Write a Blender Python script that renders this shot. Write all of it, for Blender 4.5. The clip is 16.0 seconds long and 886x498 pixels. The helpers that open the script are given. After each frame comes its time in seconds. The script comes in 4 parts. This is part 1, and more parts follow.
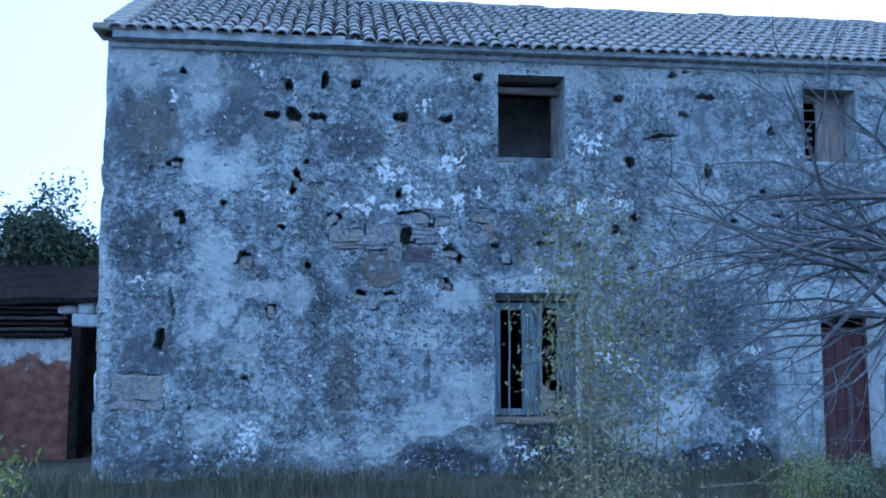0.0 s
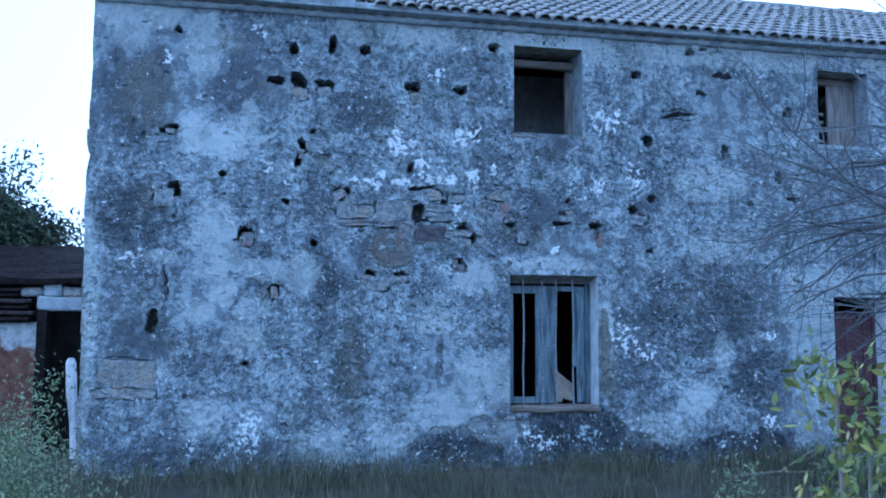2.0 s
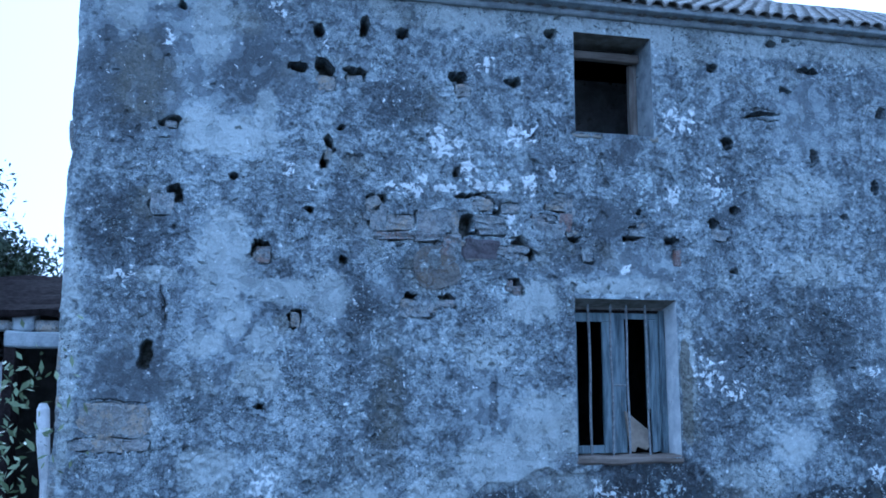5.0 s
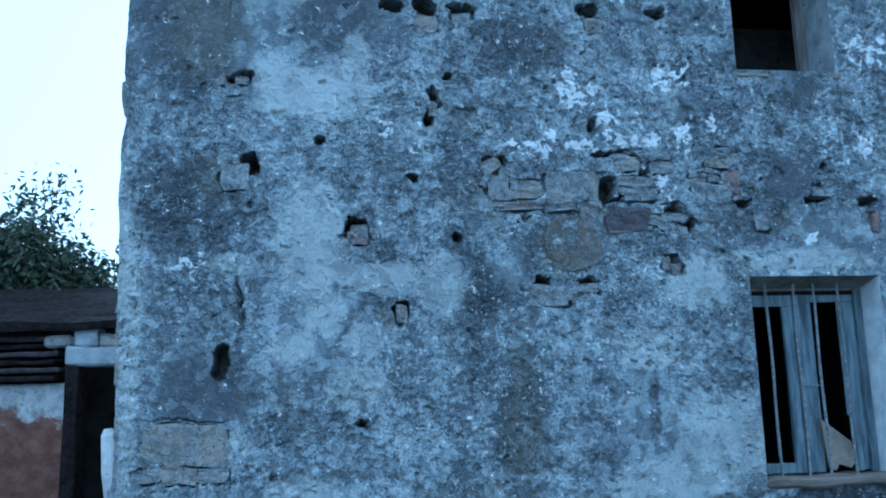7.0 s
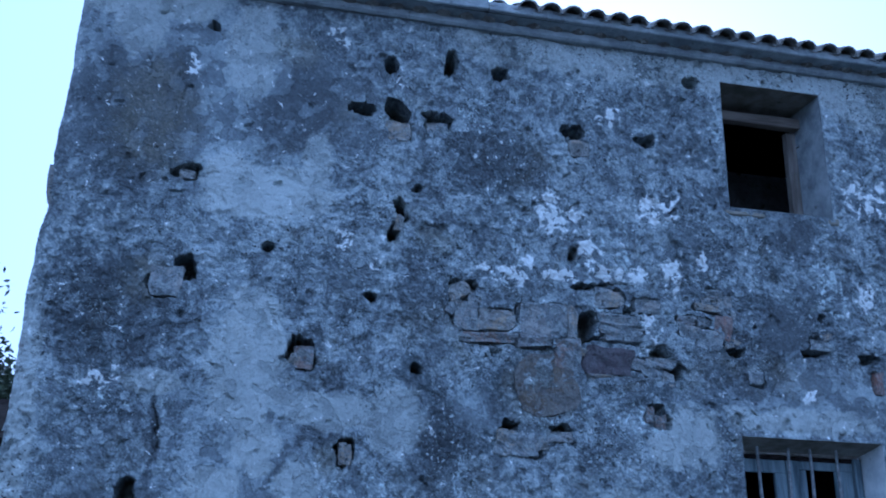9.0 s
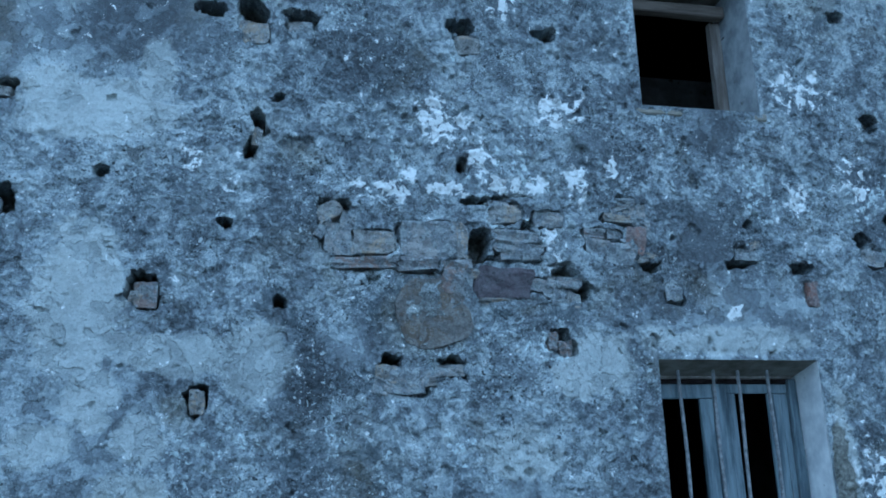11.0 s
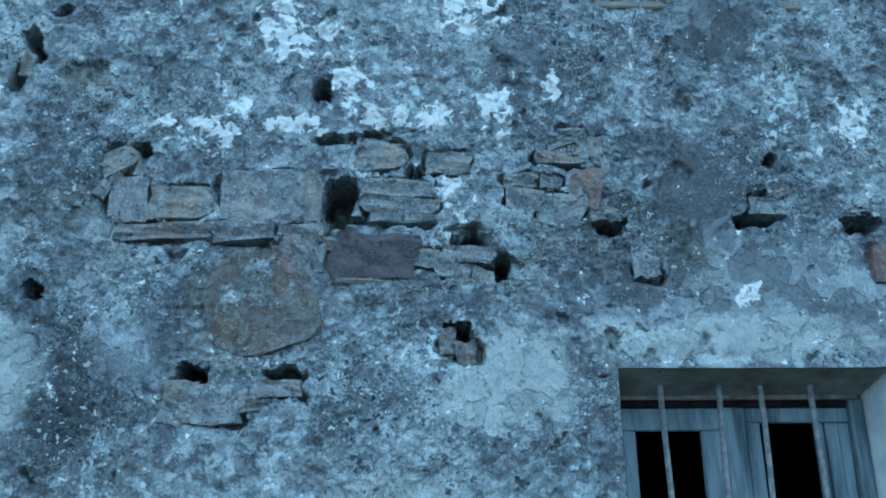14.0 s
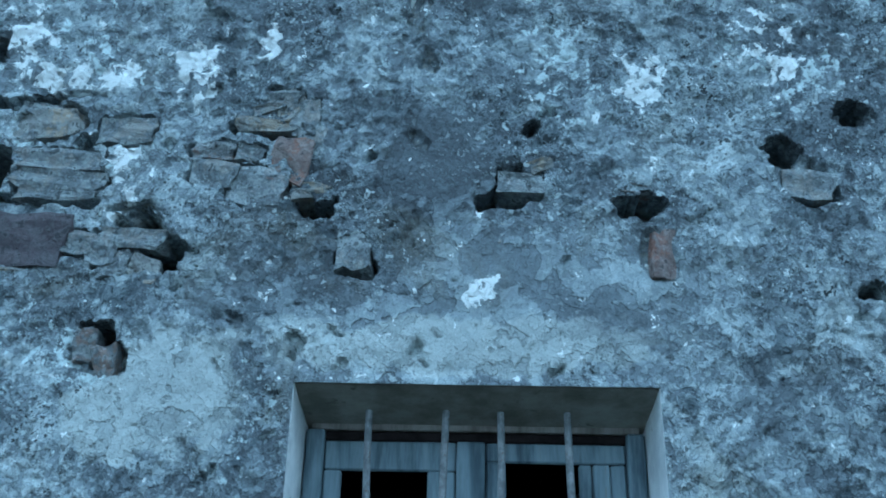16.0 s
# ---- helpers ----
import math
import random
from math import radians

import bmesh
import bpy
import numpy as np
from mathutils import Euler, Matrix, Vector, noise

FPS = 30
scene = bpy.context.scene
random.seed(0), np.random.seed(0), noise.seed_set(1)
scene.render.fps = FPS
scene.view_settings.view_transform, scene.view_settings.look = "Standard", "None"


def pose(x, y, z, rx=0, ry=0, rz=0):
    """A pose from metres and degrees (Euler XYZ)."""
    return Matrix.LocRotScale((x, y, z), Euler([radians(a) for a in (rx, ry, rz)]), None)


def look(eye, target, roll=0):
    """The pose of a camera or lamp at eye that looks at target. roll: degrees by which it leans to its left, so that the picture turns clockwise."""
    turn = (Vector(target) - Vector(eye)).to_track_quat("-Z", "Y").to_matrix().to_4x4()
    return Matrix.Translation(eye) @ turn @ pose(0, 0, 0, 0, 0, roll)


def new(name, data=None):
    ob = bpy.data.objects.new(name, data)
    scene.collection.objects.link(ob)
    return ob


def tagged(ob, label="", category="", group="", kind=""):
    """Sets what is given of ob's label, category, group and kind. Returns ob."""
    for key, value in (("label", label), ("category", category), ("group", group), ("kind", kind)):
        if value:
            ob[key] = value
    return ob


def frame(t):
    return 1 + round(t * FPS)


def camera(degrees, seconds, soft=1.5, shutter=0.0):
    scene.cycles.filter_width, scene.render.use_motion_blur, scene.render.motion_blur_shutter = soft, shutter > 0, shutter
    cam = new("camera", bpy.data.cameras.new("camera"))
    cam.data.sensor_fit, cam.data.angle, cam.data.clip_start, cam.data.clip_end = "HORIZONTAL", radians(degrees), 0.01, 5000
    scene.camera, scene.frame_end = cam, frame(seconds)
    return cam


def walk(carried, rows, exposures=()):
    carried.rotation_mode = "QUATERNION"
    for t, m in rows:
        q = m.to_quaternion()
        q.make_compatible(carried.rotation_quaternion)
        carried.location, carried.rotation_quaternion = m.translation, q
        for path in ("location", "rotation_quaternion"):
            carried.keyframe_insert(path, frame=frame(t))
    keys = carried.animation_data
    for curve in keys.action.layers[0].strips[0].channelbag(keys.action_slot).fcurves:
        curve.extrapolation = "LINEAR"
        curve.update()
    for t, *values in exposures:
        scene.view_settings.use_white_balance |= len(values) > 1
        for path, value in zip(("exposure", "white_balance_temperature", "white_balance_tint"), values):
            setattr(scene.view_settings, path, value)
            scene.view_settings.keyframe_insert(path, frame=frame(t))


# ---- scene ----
cam = camera(53.0, 16.0, 1.8, 0.1)
PATH = [
    (0, (2.47, -12.022, 1.797), (2.7, -10.044, 1.987), 0.1),
    (0.5, (2.01, -11.836, 1.731), (2.312, -9.867, 1.911), -0.0),
    (1, (1.642, -11.576, 1.666), (2.002, -9.616, 1.838), 0.0),
    (1.5, (1.483, -11.354, 1.65), (1.869, -9.398, 1.816), 0.2),
    (2, (1.392, -11.135, 1.615), (1.794, -9.185, 1.8), 0.3),
    (2.5, (1.296, -10.935, 1.592), (1.716, -8.991, 1.798), 0.3),
    (3, (1.123, -10.679, 1.534), (1.575, -8.744, 1.764), 0.2),
    (3.5, (1.027, -10.312, 1.483), (1.486, -8.382, 1.743), 0.1),
    (4, (0.962, -9.842, 1.462), (1.416, -7.916, 1.752), 0.1),
    (6.5, (1.011, -7.797, 1.331), (1.41, -5.862, 1.64), -1.6),
    (7, (0.9, -7.156, 1.297), (1.177, -5.208, 1.655), -1.7),
    (7.5, (1.152, -6.752, 1.315), (1.194, -4.813, 1.8), -0.7),
    (8, (1.138, -6.448, 1.367), (1.136, -4.572, 2.061), 0.5),
    (8.5, (1.026, -6.352, 1.426), (1.146, -4.52, 2.218), 1.6),
    (9, (0.997, -6.29, 1.43), (1.356, -4.434, 2.083), 1.7),
    (9.5, (1.328, -6.488, 1.41), (1.842, -4.623, 1.915), 1.1),
    (12, (2.194, -4.715, 1.507), (2.458, -2.824, 2.103), -2.6),
    (12.5, (2.51, -4.425, 1.519), (2.707, -2.532, 2.131), -2.0),
    (13, (2.841, -4.15, 1.512), (2.992, -2.259, 2.143), -1.5),
    (13.5, (3.201, -3.956, 1.541), (3.322, -2.066, 2.184), -1.1),
    (14, (3.673, -3.767, 1.605), (3.752, -1.877, 2.255), -0.6),
    (14.5, (4.039, -3.558, 1.646), (4.159, -1.679, 2.321), -0.7),
    (15, (4.503, -3.355, 1.6), (4.594, -1.502, 2.348), -0.4),
    (15.5, (4.921, -3.139, 1.573), (4.909, -1.314, 2.391), 0.8),
    (16, (5.156, -2.864, 1.583), (5.098, -1.035, 2.391), 1.4),
]
walk(cam, [(t, look(eye, target, roll)) for t, eye, target, roll in PATH],
     [(0, 2.35, 4020, 9), (1.5, 2.4, 4020, 9), (3, 2.55, 4010, 10), (4, 2.4, 4000, 10), (6.4, 2.45, 4040, 4), (7, 2.4, 4060, -4), (8.3, 2.6, 4050, 3), (9, 1.92, 4050, 14), (9.6, 2.02, 4080, 15),
      (11.8, 2.55, 4340, -9), (16, 2.65, 4380, -10)])

# ---------------------------------------------------------------- light
SUN_EL, SUN_ROT = radians(24), radians(20)
world = bpy.data.worlds.new("evening_sky")
scene.world = world
world.use_nodes = True
wn = world.node_tree.nodes
sky = wn.new("ShaderNodeTexSky")
sky.sky_type = "NISHITA"
sky.sun_disc = False
sky.sun_elevation, sky.sun_rotation = SUN_EL, SUN_ROT
sky.air_density, sky.dust_density, sky.ozone_density = 1.0, 2.5, 1.5
veil = wn.new("ShaderNodeMix")             # thin even cloud over the evening sky
veil.data_type = "RGBA"
veil.inputs["Factor"].default_value = 0.95
veil.inputs["B"].default_value = (1.55, 1.6, 1.65, 1)
world.node_tree.links.new(sky.outputs[0], veil.inputs["A"])
world.node_tree.links.new(veil.outputs["Result"], wn["Background"].inputs[0])
wn["Background"].inputs[1].default_value = 0.15
sun_data = bpy.data.lights.new("sun", "SUN")
sun_data.energy, sun_data.angle, sun_data.color = 0.6, radians(25), (1.0, 0.95, 0.88)
sun = new("sun", sun_data)
sun.matrix_world = look((0, 0, 30), (math.sin(SUN_ROT) * 20, -math.cos(SUN_ROT) * 20, 30 - 20 * math.tan(SUN_EL)))

# ---------------------------------------------------------------- materials


class Nodes:
    """Short names for building one material."""

    def __init__(self, name, rough=0.9, spec=0.25):
        self.mat = bpy.data.materials.new(name)
        self.mat.use_nodes = True
        self.t = self.mat.node_tree
        self.bsdf = self.t.nodes["Principled BSDF"]
        self.bsdf.inputs["Roughness"].default_value = rough
        self.bsdf.inputs["Specular IOR Level"].default_value = spec
        self.co = self.t.nodes.new("ShaderNodeTexCoord").outputs["Object"]

    def link(self, a, sock):
        if isinstance(a, bpy.types.NodeSocket):
            self.t.links.new(a, sock)
        elif isinstance(a, (tuple, list)):
            sock.default_value = (*a, 1) if len(a) == 3 else a
        else:
            sock.default_value = a

    def noise(self, scale, detail=6, rough=0.6, stretch=None, warp=0.0):
        n = self.t.nodes.new("ShaderNodeTexNoise")
        co = self.co
        if stretch:
            m = self.t.nodes.new("ShaderNodeMapping")
            m.inputs["Scale"].default_value = stretch
            self.t.links.new(co, m.inputs[0])
            co = m.outputs[0]
        self.t.links.new(co, n.inputs["Vector"])
        n.inputs["Scale"].default_value, n.inputs["Detail"].default_value = scale, detail
        n.inputs["Roughness"].default_value, n.inputs["Distortion"].default_value = rough, warp
        return n.outputs["Fac"]

    def cells(self, scale):
        n = self.t.nodes.new("ShaderNodeTexVoronoi")
        self.t.links.new(self.co, n.inputs["Vector"])
        n.inputs["Scale"].default_value = scale
        return n.outputs["Distance"]

    def math(self, op, a, b=0.0, c=0.0):
        n = self.t.nodes.new("ShaderNodeMath")
        n.operation = op
        for v, s in zip((a, b, c), n.inputs):
            self.link(v, s)
        return n.outputs[0]

    def step(self, a, lo, hi):
        n = self.t.nodes.new("ShaderNodeMapRange")
        n.interpolation_type = "SMOOTHSTEP"
        self.link(a, n.inputs["Value"])
        n.inputs["From Min"].default_value, n.inputs["From Max"].default_value = lo, hi
        return n.outputs["Result"]

    def mix(self, fac, a, b):
        n = self.t.nodes.new("ShaderNodeMix")
        n.data_type = "RGBA"
        self.link(fac, n.inputs["Factor"])
        self.link(a, n.inputs["A"])
        self.link(b, n.inputs["B"])
        return n.outputs["Result"]

    def attr(self, name):
        n = self.t.nodes.new("ShaderNodeAttribute")
        n.attribute_name = name
        return n

    def random(self):
        return self.t.nodes.new("ShaderNodeObjectInfo").outputs["Random"]

    def island(self):
        return self.t.nodes.new("ShaderNodeNewGeometry").outputs["Random Per Island"]

    def done(self, color, height=None, strength=0.5, dist=0.01):
        self.link(color, self.bsdf.inputs["Base Color"])
        if height is not None:
            b = self.t.nodes.new("ShaderNodeBump")
            b.inputs["Strength"].default_value, b.inputs["Distance"].default_value = strength, dist
            self.t.links.new(height, b.inputs["Height"])
            self.t.links.new(b.outputs[0], self.bsdf.inputs["Normal"])
        return self.mat


def ramp(k, value, stops):
    n = k.t.nodes.new("ShaderNodeValToRGB")
    k.link(value, n.inputs[0])
    while len(n.color_ramp.elements) < len(stops):
        n.color_ramp.elements.new(0.5)
    for e, (at, c) in zip(n.color_ramp.elements, stops):
        e.position, e.color = at, (*c, 1)
    return n.outputs[0]


def plaster_material():
    """Old lime render: grey weathering, cream remains, white flakes, black lichen, raw mortar where it has fallen."""
    k = Nodes("weathered_render", 0.95, 0.15)
    a, b = k.attr("weathering"), k.attr("tinge")
    sep, tin = k.t.nodes.new("ShaderNodeSeparateColor"), k.t.nodes.new("ShaderNodeSeparateColor")
    k.t.links.new(a.outputs["Color"], sep.inputs[0])
    k.t.links.new(b.outputs["Color"], tin.inputs[0])
    pale, white, dark, raw = sep.outputs[0], sep.outputs[1], sep.outputs[2], a.outputs["Alpha"]
    calm, olive, skirt = tin.outputs[0], tin.outputs[1], tin.outputs[2]
    live = k.math("MULTIPLY_ADD", calm, -0.75, 1.0)             # how rough and crusted the skin is
    low = k.noise(1.2, 5, 0.6, stretch=(1.0, 1.0, 0.55))
    mid, blot = k.noise(3.0, 8, 0.6, warp=0.4), k.noise(7.5, 8, 0.64, warp=0.3)
    knob, fine, grit = k.noise(17, 8, 0.68, warp=0.2), k.noise(44, 6, 0.68, warp=0.1), k.noise(130, 4, 0.62)
    scab, chip = k.noise(5.2, 6, 0.6, warp=0.3), k.noise(14, 5, 0.58, warp=0.3)
    shard = k.noise(33, 4, 0.56, warp=0.3)

    def spread(n, by):
        return k.math("MULTIPLY_ADD", n, by, -by / 2)

    def total(*parts):
        out = parts[0]
        for p in parts[1:]:
            out = k.math("ADD", out, p)
        return out

    # remains of the pale skin, ragged at the rim; flaked coats with crisp edges
    skin = k.step(total(pale, spread(blot, 1.5), spread(knob, 0.8)), 0.3, 0.66)
    bias = total(spread(low, 0.35), k.math("MULTIPLY", dark, -0.07), k.math("MULTIPLY", pale, 0.06))
    coat = k.step(k.math("ADD", scab, bias), 0.478, 0.498)
    flake = k.math("MULTIPLY", k.step(k.math("ADD", chip, k.math("MULTIPLY", bias, 0.6)), 0.485, 0.505), live)
    bit = k.math("MULTIPLY", k.step(shard, 0.49, 0.52), live)
    soot = k.step(total(k.math("MULTIPLY", dark, 0.85), spread(blot, 1.0), spread(low, 1.2)), 0.25, 0.85)
    runs = k.step(k.noise(4.2, 6, 0.6, stretch=(1, 1, 0.12), warp=0.2), 0.52, 0.68)
    tone = total(0.335, spread(mid, 0.55), spread(low, 0.5), k.math("MULTIPLY", coat, 0.18), k.math("MULTIPLY", flake, 0.16), k.math("MULTIPLY", bit, 0.16),
                 k.math("MULTIPLY", spread(knob, 0.25), live), k.math("MULTIPLY", spread(fine, 0.45), k.math("MULTIPLY_ADD", live, 0.8, 0.2)), spread(grit, 0.25),
                 k.math("MULTIPLY", calm, 0.11), k.math("MULTIPLY", skin, 0.2), k.math("MULTIPLY", soot, -0.2),
                 k.math("MULTIPLY", runs, -0.06), k.math("MULTIPLY", skirt, -0.24))
    col = ramp(k, tone, ((0.0, (0.048, 0.052, 0.058)), (0.25, (0.106, 0.118, 0.132)), (0.5, (0.222, 0.254, 0.28)), (0.72, (0.38, 0.432, 0.456)), (1.0, (0.63, 0.69, 0.7))))
    # cream skin, ochre and moss tinges, brown runs
    col = k.mix(k.math("MULTIPLY", skin, 0.35), col, (0.42, 0.445, 0.41))
    moss = k.math("MULTIPLY", k.step(k.noise(1.9, 7, 0.7, warp=0.8), 0.52, 0.7), 0.32)
    moss = k.math("MAXIMUM", moss, k.math("MULTIPLY", k.step(total(olive, spread(blot, 1.3), spread(mid, 0.8)), 0.3, 1.2), 0.5))
    col = k.mix(moss, col, k.mix(k.step(fine, 0.36, 0.64), (0.12, 0.12, 0.09), (0.31, 0.305, 0.24)))
    # crusts of dark lichen with crisp edges
    c = total(spread(k.noise(11, 8, 0.66, warp=0.25), 2.8), spread(k.noise(2.1, 4, 0.6), 2.2), k.math("MULTIPLY", calm, -0.45), k.math("MULTIPLY", dark, 0.12))
    col = k.mix(k.math("MULTIPLY", k.step(c, 0.3, 0.36), 0.55), col, (0.088, 0.108, 0.124))
    # pinholes and crumbs, thickest where the skin is live
    colony = k.math("MULTIPLY", k.step(k.noise(2.4, 5, 0.62, warp=0.3), 0.42, 0.6), live)
    col = k.mix(k.math("MULTIPLY", k.step(fine, 0.6, 0.63), k.math("MULTIPLY_ADD", colony, 0.75, 0.12)), col, (0.05, 0.06, 0.066))
    col = k.mix(k.math("MULTIPLY", k.step(shard, 0.605, 0.625), k.math("MULTIPLY_ADD", colony, 0.85, 0.12)), col, (0.055, 0.062, 0.068))
    col = k.mix(k.math("MULTIPLY", k.step(chip, 0.36, 0.34), k.math("MULTIPLY_ADD", colony, 0.6, 0.04)), col, (0.07, 0.08, 0.088))
    col = k.mix(k.math("MULTIPLY", k.step(shard, 0.385, 0.365), k.math("MULTIPLY_ADD", colony, 0.75, 0.06)), col, (0.6, 0.67, 0.68))
    col = k.mix(k.math("MULTIPLY", k.step(grit, 0.6, 0.65), 0.45), col, (0.07, 0.082, 0.088))
    col = k.mix(k.math("MULTIPLY", k.step(fine, 0.4, 0.36), k.math("MULTIPLY_ADD", colony, 0.4, 0.06)), col, (0.56, 0.66, 0.68))
    crumbs = total(spread(k.noise(20, 8, 0.68, warp=0.3), 3.4), spread(k.noise(1.5, 5, 0.62), 3.2), k.math("MULTIPLY", calm, -0.6))
    col = k.mix(k.math("MULTIPLY", k.step(crumbs, 0.62, 0.68), 0.75), col, (0.72, 0.82, 0.83))
    # flakes of white limewash
    w = total(k.math("MULTIPLY", white, 0.72), spread(k.noise(14, 8, 0.66, warp=0.35), 3.6))
    col = k.mix(k.step(w, 0.52, 0.56), col, (0.86, 0.9, 0.9))
    # raw rubble and mortar
    earth = k.mix(k.step(fine, 0.36, 0.64), (0.1, 0.1, 0.085), (0.29, 0.295, 0.255))
    col = k.mix(k.math("MULTIPLY", k.step(total(raw, spread(fine, 1.0)), 0.35, 0.75), 0.85), col, earth)
    h = total(k.math("MULTIPLY", total(k.math("MULTIPLY", knob, 0.3), k.math("MULTIPLY", fine, 0.3)), live), k.math("MULTIPLY", grit, 0.15),
              k.math("MULTIPLY", coat, 0.38), k.math("MULTIPLY", flake, 0.38), k.math("MULTIPLY", bit, 0.32))
    return k.done(col, h, 0.9, 0.024)


def stone_material(name, dark, light, tint, crust=0.8):
    """Rubble with its own colour, half hidden by the same grey crust as the render round it."""
    k = Nodes(name, 0.92, 0.18)
    n, f = k.noise(5, 7, 0.7), k.noise(60, 5, 0.6)
    col = k.mix(k.step(n, 0.35, 0.68), dark, light)
    col = k.mix(k.math("MULTIPLY", k.random(), 0.55), col, tint)
    k.co = k.t.nodes.new("ShaderNodeNewGeometry").outputs["Position"]
    knob, fine = k.noise(17, 7, 0.66, warp=0.2), k.noise(44, 6, 0.66)
    chip, shard = k.noise(14, 5, 0.58, warp=0.3), k.noise(33, 4, 0.56, warp=0.3)
    flake, bit = k.step(chip, 0.485, 0.505), k.step(shard, 0.49, 0.52)
    tone = k.math("ADD", k.math("MULTIPLY_ADD", flake, 0.2, 0.3), k.math("ADD", k.math("MULTIPLY", bit, 0.15), k.math("MULTIPLY_ADD", fine, 0.7, -0.35)))
    grey = ramp(k, tone, ((0.1, (0.085, 0.095, 0.102)), (0.45, (0.245, 0.275, 0.295)), (0.9, (0.56, 0.61, 0.61))))
    skin = k.math("ADD", k.noise(6, 8, 0.7, warp=0.6), k.math("MULTIPLY_ADD", shard, 0.5, -0.25))
    col = k.mix(k.math("MULTIPLY", k.step(skin, 0.4, 0.5), crust), col, grey)
    col = k.mix(k.math("MULTIPLY", k.step(shard, 0.62, 0.645), 0.7), col, (0.05, 0.054, 0.058))
    col = k.mix(k.math("MULTIPLY", k.step(shard, 0.37, 0.345), 0.6 * crust), col, (0.55, 0.6, 0.61))
    h = k.math("ADD", k.math("ADD", k.math("MULTIPLY", flake, 0.3), k.math("MULTIPLY", bit, 0.25)), k.math("ADD", k.math("MULTIPLY", n, 0.5), k.math("MULTIPLY", k.math("ADD", f, knob), 0.35)))
    return k.done(col, h, 0.9, 0.02)


def simple_material(name, a, b, scale=8, detail=6, rough=0.85, stretch=None, spots=None, spot_at=(0.58, 0.7), bump=0.4, dist=0.006, spec=0.25):
    k = Nodes(name, rough, spec)
    n = k.noise(scale, detail, 0.68, stretch)
    col = k.mix(k.step(n, 0.33, 0.68), a, b)
    if spots:
        col = k.mix(k.step(k.noise(scale * 2.3, 6, 0.7, stretch, 0.4), *spot_at), col, spots)
    return k.done(col, k.math("ADD", n, k.math("MULTIPLY", k.noise(scale * 9, 4, 0.6, stretch), 0.4)), bump, dist)


def tile_material():
    k = Nodes("lichened_clay_tile", 0.92, 0.15)
    n, f = k.noise(7, 7, 0.7), k.noise(40, 5, 0.65)
    col = k.mix(k.step(n, 0.35, 0.65), (0.17, 0.168, 0.158), (0.36, 0.362, 0.345))
    col = k.mix(k.math("MULTIPLY", k.random(), 0.5), col, (0.23, 0.21, 0.185))
    col = k.mix(k.step(k.noise(16, 6, 0.7), 0.55, 0.68), col, (0.65, 0.65, 0.611))
    col = k.mix(k.math("MULTIPLY", k.step(f, 0.55, 0.68), 0.45), col, (0.078, 0.078, 0.0754))
    return k.done(col, k.math("ADD", n, f), 0.5, 0.008)


def leaf_material(name, a, b):
    k = Nodes(name, 0.65, 0.3)
    col = k.mix(k.island(), a, b)
    return k.done(col)


MAT_WALL = plaster_material()
MAT_GREY_STONE = stone_material("grey_stone", (0.23, 0.236, 0.236), (0.506, 0.506, 0.494), (0.33, 0.33, 0.31), 0.95)
MAT_OCHRE_STONE = stone_material("ochre_stone", (0.33, 0.29, 0.23), (0.5, 0.46, 0.39), (0.4, 0.35, 0.28), 0.75)
MAT_PINK_STONE = stone_material("reddish_stone", (0.2, 0.155, 0.14), (0.37, 0.31, 0.28), (0.3, 0.25, 0.22), 0.85)
MAT_PURPLE_STONE = stone_material("purple_slate", (0.08, 0.074, 0.084), (0.16, 0.142, 0.158), (0.13, 0.112, 0.125), 0.12)
MAT_DARK_STONE = stone_material("dark_stone", (0.075, 0.075, 0.07), (0.19, 0.175, 0.14), (0.17, 0.12, 0.085), 0.35)
MAT_BRICK = stone_material("old_brick", (0.23, 0.14, 0.115), (0.36, 0.23, 0.19), (0.3, 0.2, 0.16), 0.45)
MAT_TILE = tile_material()
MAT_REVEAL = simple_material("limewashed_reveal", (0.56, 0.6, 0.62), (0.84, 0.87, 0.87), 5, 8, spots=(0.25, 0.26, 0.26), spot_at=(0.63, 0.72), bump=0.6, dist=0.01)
# greyer copy of the limewash; on the shed lintel it paints in shade
MAT_REVEAL_GREY = simple_material("grey_limewash", (0.24, 0.27, 0.29), (0.46, 0.5, 0.52), 5, 8, spots=(0.14, 0.15, 0.15), spot_at=(0.6, 0.72), bump=0.6, dist=0.01)
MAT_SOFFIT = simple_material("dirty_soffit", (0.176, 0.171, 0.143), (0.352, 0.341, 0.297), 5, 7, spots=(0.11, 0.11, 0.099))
MAT_WHITEWASH = simple_material("whitewash", (0.462, 0.473, 0.473), (0.814, 0.825, 0.825), 4, 8, spots=(0.22, 0.22, 0.209), bump=0.6, dist=0.01)
MAT_BLUE_WOOD = simple_material("faded_blue_wood", (0.075, 0.1, 0.12), (0.26, 0.32, 0.355), 14, 7, 0.8, (1, 1, 0.12), (0.22, 0.198, 0.165), (0.6, 0.72))
MAT_GREY_WOOD = simple_material("bare_grey_wood", (0.132, 0.116, 0.099), (0.308, 0.286, 0.259), 14, 7, 0.85, (1, 1, 0.12))
MAT_LINTEL_WOOD = simple_material("brown_lintel_wood", (0.11, 0.0935, 0.077), (0.242, 0.209, 0.176), 14, 7, 0.85, (0.12, 1, 1))
MAT_BOARD = simple_material("beige_board", (0.2, 0.175, 0.14), (0.32, 0.28, 0.225), 9, 6, 0.85)
MAT_IRON = simple_material("painted_iron", (0.14, 0.15, 0.16), (0.3, 0.32, 0.33), 30, 5, 0.6, spots=(0.16, 0.09, 0.05), bump=0.3, dist=0.002)
